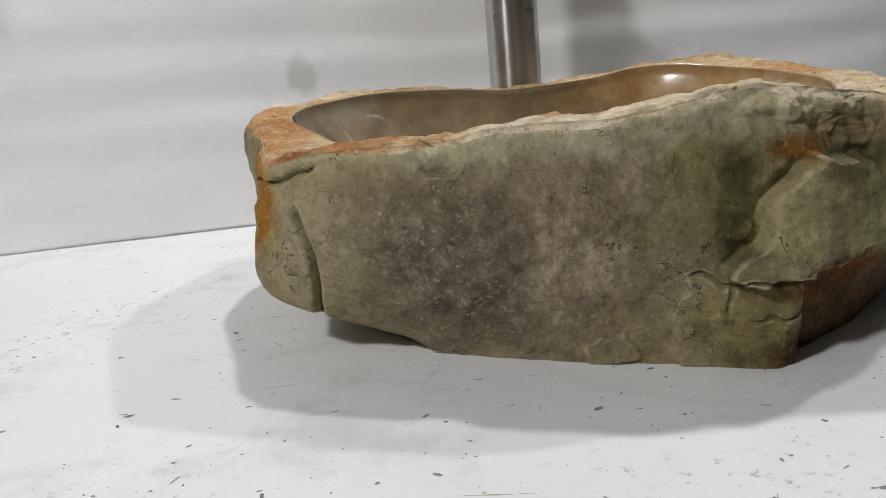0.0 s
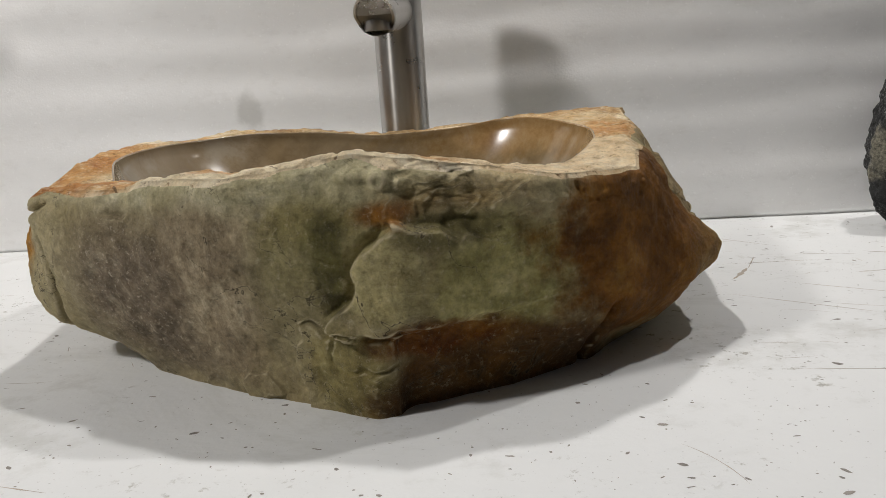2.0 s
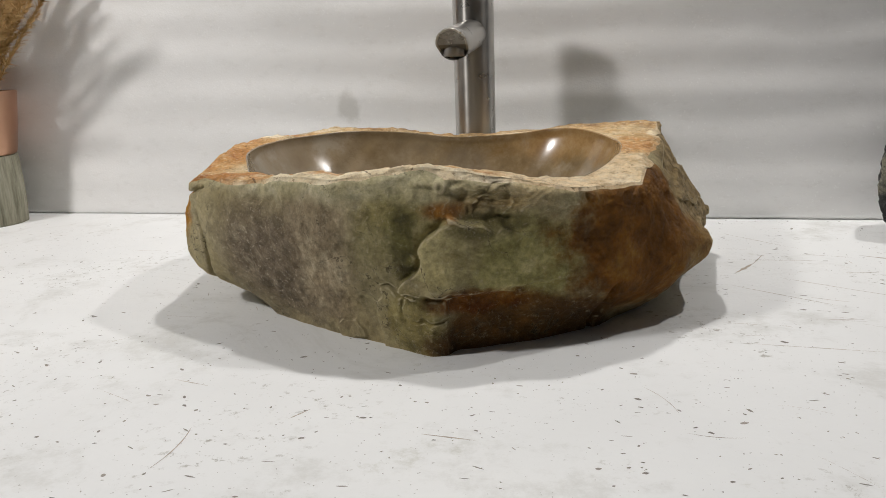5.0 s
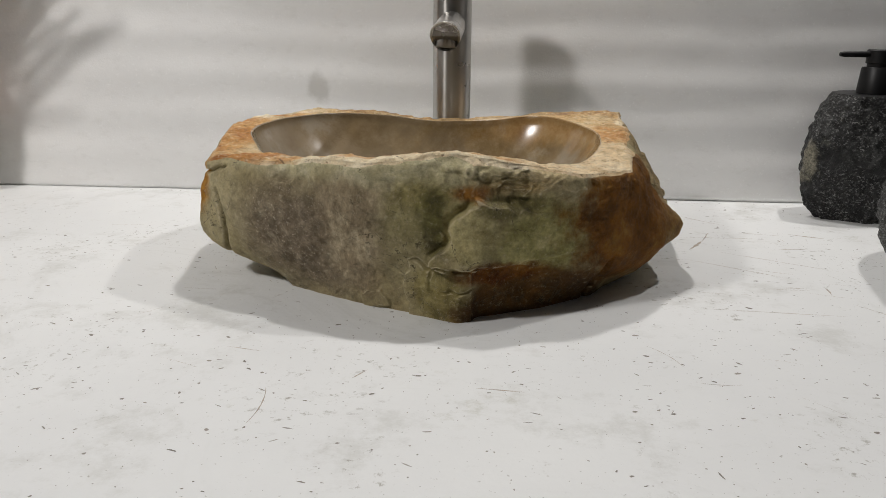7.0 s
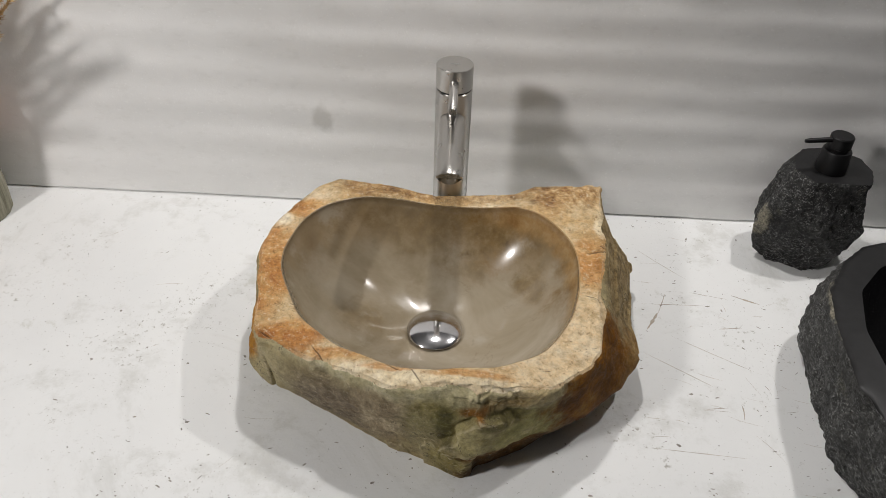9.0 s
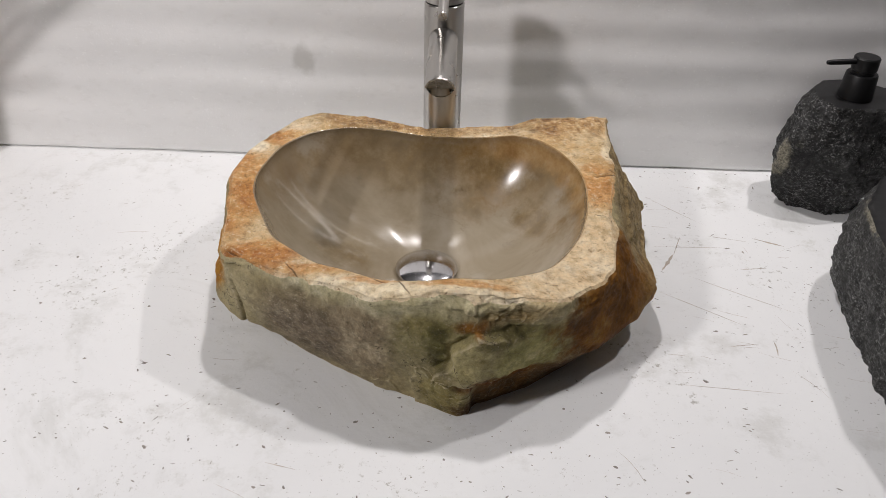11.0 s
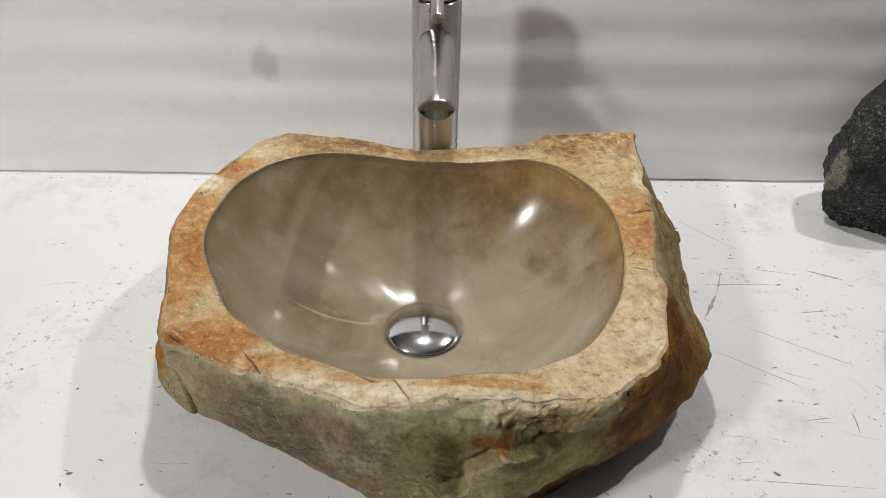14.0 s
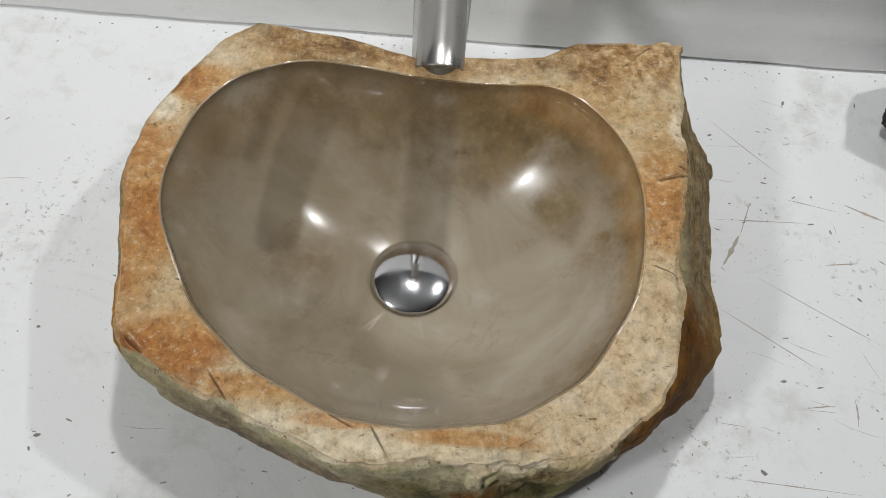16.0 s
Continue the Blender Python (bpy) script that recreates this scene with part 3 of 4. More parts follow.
def skin_rings(rings, centre, count, rows, relief, detail=None, smooth=2):
    """The outer skin between stacked outlines, with relief pushed outwards. Returns the rows of points, from the foot up."""
    pol = [polar(r, centre, count, smooth) for r in rings]
    rs, zs = [p[0] for p in pol], [p[1] for p in pol]
    out = []
    for j in range(rows + 1):
        s = j / rows
        r, z = spline(rs, s), spline(zs, s)
        row = []
        for k in range(count):
            a = -math.pi + 2 * math.pi * k / count
            p = Vector((centre[0] + r[k] * math.cos(a), centre[1] + r[k] * math.sin(a), max(z[k], 0.0)))
            d = relief(p, a, s)
            p.x += d * math.cos(a)
            p.y += d * math.sin(a)
            if detail:
                q = detail(p, s)
                i, l = (k + 6) % count, k - 6
                b, e = -math.pi + 2 * math.pi * i / count, -math.pi + 2 * math.pi * l / count
                nx, ny = r[i] * math.sin(b) - r[l] * math.sin(e), r[l] * math.cos(e) - r[i] * math.cos(b)
                h = math.hypot(nx, ny)
                p.x += q * nx / h
                p.y += q * ny / h
            row.append(p)
        out.append(row)
    return out


def grid_faces(rows, count, start=0):
    f = []
    for j in range(rows):
        for k in range(count):
            l = (k + 1) % count
            f.append((start + j * count + k, start + j * count + l, start + (j + 1) * count + l, start + (j + 1) * count + k))
    return f


# ---- structure ----
def slab(name, x0, y0, z0, x1, y1, z1, material, bevel=0.0):
    bm = box(bmesh.new(), x0, y0, z0, x1, y1, z1, bevel)
    me = bpy.data.meshes.new(name)
    bm.to_mesh(me)
    bm.free()
    me.materials.append(material)
    return tagged(new(name, me), kind="structure")


slab("floor", -2.6, -3.2, -0.95, 2.6, 1.4, -0.85, M_GROUND)
slab("ceiling", -2.6, -3.2, 1.75, 2.6, 1.4, 1.85, M_CEIL)
slab("wall_north", -2.6, 1.3, -0.85, 2.6, 1.4, 1.75, M_WALL)
slab("wall_south", -2.6, -3.2, -0.85, 2.6, -3.1, 1.75, M_WALL)
slab("wall_east", 2.5, -3.1, -0.85, 2.6, 1.3, 1.75, M_WALL)
slab("wall_west", -2.6, -3.1, -0.85, -2.5, 1.3, 1.75, M_WALL)


def foam_wall():
    """A sheet of ribbed packing foam, 50 mm from rib to rib."""
    xs, zs = np.linspace(-1.5, 1.5, 241), np.linspace(0.0, 0.5, 181)
    verts, faces = [], []
    for z in zs:
        for x in xs:
            w = noise.noise((x * 1.3, z * 4, 3.0)) * 0.009 + noise.noise((x * 5, z * 6, 5.0)) * 0.003
            rib = 0.5 + 0.5 * math.cos(2 * math.pi * (z + w) / 0.05)
            amp = 0.0015 * (0.75 + 0.5 * noise.noise((x * 1.7, round(z / 0.05) * 3.1, 8.0))) * sstep(0.015, 0.045, z)
            y = -amp * rib + 0.003 * noise.noise((x * 4, z * 7, 1.0)) + 0.0012 * noise.noise((x * 14, z * 22, 4.0)) + 0.003 + 0.004 * sstep(0.004, 0.0, z)
            verts.append((x, y, z))
    nx = len(xs)
    for j in range(len(zs) - 1):
        for i in range(nx - 1):
            faces.append((j * nx + i, j * nx + i + 1, (j + 1) * nx + i + 1, (j + 1) * nx + i))
    b = len(verts)
    verts += [(-1.5, 0.03, 0), (1.5, 0.03, 0), (1.5, 0.03, 0.5), (-1.5, 0.03, 0.5)]
    faces.append((b + 1, b, b + 3, b + 2))
    ob = new("wall_foam", mesh_from("wall_foam", verts, faces, [M_FOAM]))
    return tagged(ob, "white ribbed packing foam sheet standing behind the table", "foam sheet", kind="structure")


foam_wall()


def table():
    top = new("table", None)
    tagged(top, "white painted table with chipped and scratched top", "table")
    part("tabletop", box(bmesh.new(), -1.5, -0.740, -0.03, 1.5, 0.06, 0.0, 0.002), M_TABLE, top)
    part("edge_band", box(bmesh.new(), -1.5, -0.7435, -0.030, 1.5, -0.7402, -0.0015, 0.0008), M_EDGE, top, "dark brown edge band")
    for x in (-1.42, 1.42):
        for y in (-0.68, -0.02):
            part("leg", box(bmesh.new(), x - 0.03, y - 0.03, -0.85, x + 0.03, y + 0.03, -0.03, 0.003), M_TABLE, top)


table()

# ---- the stone basin ----
CENTRE = (-0.01, -0.285)
RIM = ((-0.147, -0.115, 0.124), (-0.082, -0.121, 0.121), (-0.022, -0.130, 0.116), (0.051, -0.128, 0.118), (0.080, -0.124, 0.120), (0.106, -0.112, 0.124),
       (0.188, -0.106, 0.125), (0.185, -0.165, 0.121), (0.180, -0.233, 0.117), (0.169, -0.290, 0.115), (0.164, -0.354, 0.111), (0.163, -0.381, 0.105),
       (0.147, -0.402, 0.107), (0.115, -0.430, 0.109), (0.085, -0.447, 0.116), (0.020, -0.453, 0.126), (-0.045, -0.455, 0.118), (-0.100, -0.431, 0.117),
       (-0.118, -0.423, 0.112), (-0.188, -0.385, 0.109), (-0.201, -0.366, 0.106), (-0.208, -0.310, 0.116), (-0.215, -0.258, 0.120), (-0.210, -0.212, 0.122),
       (-0.189, -0.165, 0.123), (-0.170, -0.136, 0.124))
UPPER = ((-0.203, -0.368, 0.072), (-0.211, -0.300, 0.078), (-0.214, -0.220, 0.082), (-0.163, -0.128, 0.082), (0.000, -0.136, 0.08), (0.189, -0.108, 0.08),
         (0.206, -0.170, 0.083), (0.203, -0.235, 0.08), (0.194, -0.285, 0.076), (0.190, -0.340, 0.076), (0.180, -0.374, 0.074), (0.140, -0.413, 0.07),
         (0.090, -0.446, 0.074), (0.038, -0.464, 0.078), (0.000, -0.458, 0.078), (-0.050, -0.450, 0.074), (-0.100, -0.432, 0.072), (-0.163, -0.403, 0.07))
LOWER = ((-0.184, -0.379, 0.030), (-0.204, -0.362, 0.036), (-0.210, -0.300, 0.040), (-0.202, -0.220, 0.04), (-0.145, -0.142, 0.04), (0.000, -0.145, 0.04),
         (0.200, -0.120, 0.036), (0.232, -0.165, 0.036), (0.221, -0.225, 0.043), (0.213, -0.283, 0.043), (0.214, -0.335, 0.045), (0.190, -0.370, 0.04),
         (0.153, -0.404, 0.034), (0.095, -0.433, 0.032), (0.055, -0.453, 0.032), (0.024, -0.464, 0.032), (-0.020, -0.446, 0.030), (-0.080, -0.425, 0.028), (-0.140, -0.398, 0.028))
FOOT = ((-0.124, -0.388, 0), (-0.080, -0.415, 0), (-0.027, -0.440, 0), (0.022, -0.461, 0), (0.050, -0.449, 0), (0.088, -0.427, 0), (0.131, -0.388, 0),
        (0.162, -0.345, 0), (0.175, -0.250, 0), (0.155, -0.160, 0), (0.050, -0.158, 0), (-0.080, -0.165, 0), (-0.140, -0.220, 0), (-0.152, -0.320, 0))
BOWL = ((-0.104, -0.152, 0), (-0.036, -0.154, 0), (0.021, -0.159, 0), (0.077, -0.160, 0), (0.102, -0.171, 0), (0.126, -0.194, 0), (0.141, -0.220, 0),
        (0.146, -0.252, 0), (0.143, -0.294, 0), (0.134, -0.333, 0), (0.101, -0.385, 0), (0.050, -0.421, 0), (-0.002, -0.430, 0), (-0.053, -0.423, 0),
        (-0.110, -0.393, 0), (-0.152, -0.353, 0), (-0.183, -0.293, 0), (-0.187, -0.261, 0), (-0.174, -0.203, 0), (-0.152, -0.173, 0))
DRAIN = (-0.0135, -0.277, 0.017)


def basin_relief(p, a, s):
    off = Vector((3, 1, 7))
    d = 0.0040 * noise.noise(p * 15) + 0.0019 * noise.noise(p * 32 + off) + 0.0013 * abs(noise.noise(p * 48)) - 0.0005 + 0.0010 * noise.noise(p * 85)
    d += 0.0007 * noise.noise(p * 160 + off) + 0.0005 * noise.noise(p * 330)
    # thin layers along the upper edge
    lay = noise.noise(Vector((p.x * 22, p.y * 22, p.z * 95)))
    d += 0.0017 * abs(lay) * sstep(0.6, 0.9, s)
    d -= 0.0035 * max(0.0, noise.noise(Vector((p.x * 34, p.y * 34, 2.0)))) * sstep(0.86, 1.0, s)
    return d * (0.5 + 0.5 * sstep(0.0, 0.08, s)) * (1 - 0.45 * sstep(0.85, 0.98, s)) - 0.0040 * sstep(0.90, 1.0, s) ** 2


def basin_detail(p, s):
    x, y, z = p
    if y > -0.34:
        # slaty layers on the broad end
        if x > 0.15:
            return 0.003 * (sstep(0.0, 0.05, noise.noise(Vector((x * 60, y * 9, z * 40)))) - 0.5) * sstep(-0.34, -0.32, y)
        return 0.0
    w = 0.0045 * noise.noise(p * 60) + 0.002 * noise.noise(p * 150)
    d = 0.0
    # the crack and loose flake at the narrow end
    cx = -0.1852 + 0.0055 * sstep(0.082, 0.055, z) + 0.12 * w
    if z < 0.11:
        d -= 0.009 * math.exp(-((x - cx) / 0.0014) ** 2) * sstep(0.018, 0.027, z) * sstep(0.088, 0.074, z)
        d += 0.0010 * sstep(cx + 0.0008, cx - 0.0012, x) * sstep(0.092, 0.072, z)
        d -= 0.005 * math.exp(-((z - 0.0985 - 0.3 * (x + 0.19) - w) / 0.0016) ** 2) * sstep(-0.168, -0.178, x)
    # the boss, steep on one flank
    bx = 0.003 + 0.014 * sstep(0.046, 0.066, z) + 0.016 * sstep(0.074, 0.094, z) ** 1.5 + w
    top = 0.0945 - 0.20 * max(0.0, x - 0.040) + w
    boss = sstep(bx - 0.0014, bx + 0.0014, x) * sstep(0.105, 0.04, x) * sstep(top + 0.0015, top - 0.0025, z) * sstep(0.040, 0.044, z + w)
    d += 0.0090 * boss
    d -= 0.0035 * math.exp(-((x - bx + 0.003) / 0.004) ** 2) * sstep(0.045, 0.055, z) * sstep(0.10, 0.09, z)
    # the ledge under it and the lower block
    lz = 0.0425 + 0.08 * max(0, x - 0.03) + 1.2 * w
    d -= 0.0035 * math.exp(-((z - lz) / 0.0014) ** 2) * sstep(-0.018, -0.010, x) * sstep(0.080, 0.055, x)
    d -= 0.0045 * sstep(0.030, 0.042, x) * sstep(0.14, 0.06, x) * sstep(lz + 0.001, lz - 0.003, z)
    blk = -0.0180 + 0.9 * w + 0.06 * (0.043 - z)
    d += 0.0030 * sstep(blk - 0.0008, blk + 0.0008, x) * sstep(0.036, 0.031, x) * sstep(lz + 0.003, lz + 0.001, z)
    d -= 0.0018 * math.exp(-((z - 0.028 - 0.15 * (x - 0.02) - 1.5 * w) / 0.0012) ** 2) * sstep(0.004, 0.016, x) * sstep(0.037, 0.030, x)
    d -= 0.0025 * math.exp(-((x - 0.004 - 1.6 * w - 0.2 * (z - 0.035)) / 0.001) ** 2) * sstep(0.024, 0.030, z) * sstep(0.042, 0.038, z)
    # small scales low on the grey face
    k = max(abs(x + 0.046 + 0.4 * (z - 0.01)) / 0.011, abs(z - 0.008 - 0.25 * (x + 0.042)) / 0.008) + 160 * w
    d += 0.0022 * sstep(1.1, 0.75, k)
    # scaly flakes with sharp lower edges
    t = noise.noise(Vector((x * 34, y * 20, z * 46)) + Vector((9, 2, 4))) + 0.35 * noise.noise(p * 110)
    d += 0.0022 * (sstep(0.02, 0.05, t) + sstep(-0.28, -0.25, t) + sstep(0.28, 0.31, t) - 1.5) * (0.15 + 0.45 * sstep(0.018, 0.04, x) * sstep(0.09, 0.1, z))
    # the knob under the rim, torn layers and hollows beside it
    k = math.hypot(x - 0.030, z - 0.1145)
    d += 0.005 * sstep(0.0062, 0.003, k)
    zone = math.exp(-((x - 0.066) / 0.022) ** 4 - ((z - 0.112) / 0.012) ** 4)
    lay = noise.noise(Vector((x * 30, y * 30, z * 190 + x * 40)))
    d += zone * (0.0055 * abs(lay) - 0.004 + 0.002 * noise.noise(p * 140))
    d -= 0.0045 * math.exp(-((math.hypot(x - 0.043, (z - 0.108) * 0.6)) / 0.0045) ** 2)
    zone = math.exp(-((x - 0.020) / 0.030) ** 4 - ((z - 0.116) / 0.009) ** 4)
    d += zone * (0.004 * abs(noise.noise(Vector((x * 70, y * 40, z * 120)))) - 0.0022)
    d -= 0.004 * math.exp(-((math.hypot((x - 0.068) * 0.35, z - 0.094 - w)) / 0.0026) ** 2)
    # shell-shaped scar under the front edge
    d -= 0.0014 * sstep(0.0255, 0.0205, math.hypot((x + 0.018) * 0.8, z - 0.1185 - 0.6 * w))
    d -= 0.0035 * sstep(0.012, 0.009, math.hypot(x + 0.118, (z - 0.107) * 0.9 - w))
    # groove and hollow on the rusty side
    d -= 0.0055 * math.exp(-((x - 0.138 - 0.49 * (z - 0.029) - w) / 0.0024) ** 2) * sstep(0.042, 0.032, z)
    d -= 0.007 * math.exp(-(math.hypot(x - 0.150, z - 0.010) / 0.014) ** 2)
    return d


def stone_basin():
    count, rows = 1120, 200
    basin = new("stone_basin", None)
    basin.location = (0, 0, 0)
    tagged(basin, "river stone wash basin with mossy rough sides and polished bowl", "basin")
    out = skin_rings([FOOT, LOWER, UPPER, RIM], CENTRE, count, rows, basin_relief, basin_detail)
    for j in range(int(rows * 0.8), rows + 1):
        for p in out[j]:
            p.z += (0.0012 * noise.noise(p * 24) + 0.0005 * noise.noise(p * 100)) * sstep(0.8, 1.0, j / rows)
    verts = [p for row in out for p in row]
    faces = grid_faces(rows, count)
    fm = []
    for j in range(rows):
        for k in range(count):
            p = out[j][k]
            back = sstep(-0.40, -0.36, p.y)
            fm.append(1 if j / rows > 0.962 + 0.012 * back + 0.035 * noise.noise(p * 45) else 0)
    br, _ = polar(BOWL, CENTRE, count, 260)
    top = out[-1]
    # the flat sawn rim, from the outer edge to the bowl's edge
    steps = 40
    lip = np.array([p.z for p in top])
    for _ in range(400):
        lip = (np.roll(lip, 1) + 2 * lip + np.roll(lip, -1)) / 4
    inner = []
    for j in range(1, steps + 1):
        f = j / steps
        for k in range(count):
            a = -math.pi + 2 * math.pi * k / count
            o = top[k]
            ix, iy = CENTRE[0] + br[k] * math.cos(a), CENTRE[1] + br[k] * math.sin(a)
            p = Vector((o.x + (ix - o.x) * f, o.y + (iy - o.y) * f, o.z + (lip[k] - o.z) * sstep(0.1, 0.95, f)))
            lift = 0.0012 * sstep(0, 0.12, f)
            t = noise.noise(p * 26 + Vector((5, 5, 5))) + 0.4 * noise.noise(p * 80)
            rough = 0.0016 * noise.noise(p * 24) + 0.0008 * noise.noise(p * 80) + 0.0007 * noise.noise(p * 190)
            rough += 0.0007 * (sstep(0.05, 0.075, t) + sstep(-0.25, -0.225, t) + sstep(0.3, 0.325, t) - 1.5)
            chip = sstep(0.12, 0.34, noise.noise(Vector((o.x * 30, o.y * 30, 4.0))) + 0.3 * noise.noise(p * 90)) * sstep(0.30, 0.05, f)
            p.z -= 0.0028 * chip
            for ca, cb, w in RIM_CRACKS:
                ux, uy = cb[0] - ca[0], cb[1] - ca[1]
                g = min(1.0, max(0.0, ((p.x - ca[0]) * ux + (p.y - ca[1]) * uy) / (ux * ux + uy * uy)))
                q = math.hypot(p.x - ca[0] - g * ux, p.y - ca[1] - g * uy) + 0.0012 * noise.noise(p * 120)
                if q < 4 * w:
                    p.z -= 1.6 * w * math.exp(-(q / w) ** 2) - 0.35 * w * sstep(3.5 * w, w, q)
            p.z += lift + rough * sstep(1.0, 0.85, f) * sstep(-0.02, 0.10, f) - 0.0014 * sstep(0.84, 1.0, f) ** 2
            inner.append(p)
    base = len(verts) - count
    verts += inner
    rim_faces = grid_faces(steps, count, base)
    faces += rim_faces
    fm += [1] * len(rim_faces)
    foot = len(verts)
    verts.append(Vector((CENTRE[0], CENTRE[1], 0.0)))
    for k in range(count):
        faces.append((foot, (k + 1) % count, k))
        fm.append(0)
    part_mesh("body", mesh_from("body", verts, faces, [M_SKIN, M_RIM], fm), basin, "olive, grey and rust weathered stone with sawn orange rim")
    # the polished bowl
    edge = inner[-count:]
    bv, bf, rings = [], [], 52
    for j in range(6):
        h = math.pi / 2 * j / 6
        for k in range(count):
            a = -math.pi + 2 * math.pi * k / count
            e = edge[k]
            r = 0.0013 * (1 - math.sin(h)) - 0.0002
            bv.append(Vector((e.x + r * math.cos(a), e.y + r * math.sin(a), e.z + 0.0005 - 0.0013 * (1 - math.cos(h)))))
    for j in range(rings - 5):
        q = 1 - j / (rings - 6) * 0.88
        for k in range(count):
            e = edge[k]
            h = e.z - 0.0008 - DRAIN[2]
            g = 0.62 * (1 - math.sqrt(max(0, 1 - (0.985 * q) ** 2))) / (1 - math.sqrt(1 - 0.985 ** 2)) + 0.38 * q ** 2.4
            bv.append(Vector((DRAIN[0] + (e.x - DRAIN[0]) * q, DRAIN[1] + (e.y - DRAIN[1]) * q, DRAIN[2] + h * g)))
    bf = grid_faces(rings, count)
    b = len(bv)
    bv.append(Vector(DRAIN))
    for k in range(count):
        bf.append((rings * count + k, rings * count + (k + 1) % count, b))
    part_mesh("bowl", mesh_from("bowl", bv, bf, [M_BOWL]), basin, "polished grey-beige stone bowl with brown veins")
    # drain
    at = Matrix.Translation((DRAIN[0], DRAIN[1], DRAIN[2] + 0.0035))
    part("drain_cap", lathe([(0, 0.001), (0.0305, 0.001), (0.0325, 0.0018), (0.0329, 0.0030), (0.0320, 0.0040), (0.0291, 0.0056), (0.0245, 0.0074), (0.0185, 0.0090), (0.0120, 0.0101), (0.006, 0.0107), (0, 0.0109)], 72, at), M_CHROME, basin, "domed chrome push drain cap", True)


stone_basin()


# ---- the tap ----
def tap():
    t = new("tap", None)
    t.location = (-0.0045, -0.110, 0.0)
    tagged(t, "tall brushed steel basin tap with short spout and pin lever", "tap")
    R = 0.0215
    part("base_ring", lathe([(0, 0), (0.026, 0), (0.026, 0.004), (0.0245, 0.005), (0, 0.005)], 64), M_STEEL, t, "", True)
    part("column", lathe([(0, 0.005), (R, 0.005), (R, 0.2525), (R - 0.001, 0.2535), (0, 0.2535)], 72), M_STEEL_TURNED, t, "", True)
    part("joint", lathe([(0, 0.2535), (R - 0.0015, 0.2535), (R - 0.0015, 0.2555), (0, 0.2555)], 64), M_DARK, t, "", True)
    cap = part("cap", lathe([(0, 0.2555), (R - 0.0006, 0.2555), (R, 0.2562), (R, 0.2825), (R - 0.0008, 0.2835), (0, 0.2835)], 72), M_STEEL, t, "", True)
    bm = bmesh.new()
    for i in range(5):
        box(bm, -0.006 + i * 0.0025, -0.0012, 0.2835, -0.0045 + i * 0.0025, 0.0012, 0.2837)
    part("mark", bm, M_CHROME, cap, "worn light bar mark")
    tilt = Matrix.Translation((0, -0.018, 0.268)) @ Matrix.Rotation(radians(90 + 8), 4, "X")
    part("lever", lathe([(0, 0), (0.0052, 0), (0.0052, 0.053), (0.0044, 0.0545), (0, 0.0548)], 32, tilt), M_STEEL, t, "", True)
    bm = lathe([(0, 0), (0.0152, 0), (0.0152, 0.100), (0.0152, 0.1165), (0.0146, 0.1180), (0.0130, 0.1180), (0.0126, 0.1165), (0, 0.1165)], 64)
    for v in bm.verts:
        if v.co.z > 0.11:
            v.co.z -= 0.017 * (0.0152 - v.co.y) / 0.0304 + 0.013 * max(0.0, -v.co.y) / 0.0152
    aim = Matrix.Translation((0, -0.012, 0.218)) @ Matrix.Rotation(radians(90 + 6), 4, "X") @ Matrix.Rotation(radians(0), 4, "Z")
    bmesh.ops.transform(bm, matrix=aim, verts=bm.verts)
    spout = part("spout", bm, M_STEEL, t, "", True)
    # added disc: the dark reflection in the cut end put into darker steel
    bm = lathe([(0, 0.1167), (0.0126, 0.1167), (0.0126, 0.1171), (0, 0.1171)], 48)
    for v in bm.verts:
        v.co.z -= 0.017 * (0.0152 - v.co.y) / 0.0304 + 0.013 * max(0.0, -v.co.y) / 0.0152
    bmesh.ops.transform(bm, matrix=aim, verts=bm.verts)
    part("end_shade_disc", bm, M_STEEL_DARK, spout, "darkened steel disc standing in for the spout end's dark reflection")
    lip = Matrix.Translation((0, -0.1050, 0.1960))
    part("aerator", lathe([(0.0085, 0.0005), (0.0092, 0), (0.0108, 0), (0.0112, 0.0006), (0.0112, 0.014), (0, 0.014)], 40, lip), M_STEEL_DARK, spout, "", True)
    part("outlet", lathe([(0, 0.0012), (0.0088, 0.0012), (0.0088, 0.002), (0, 0.002)], 32, lip), M_DARK, spout, "dark outlet mesh")


tap()


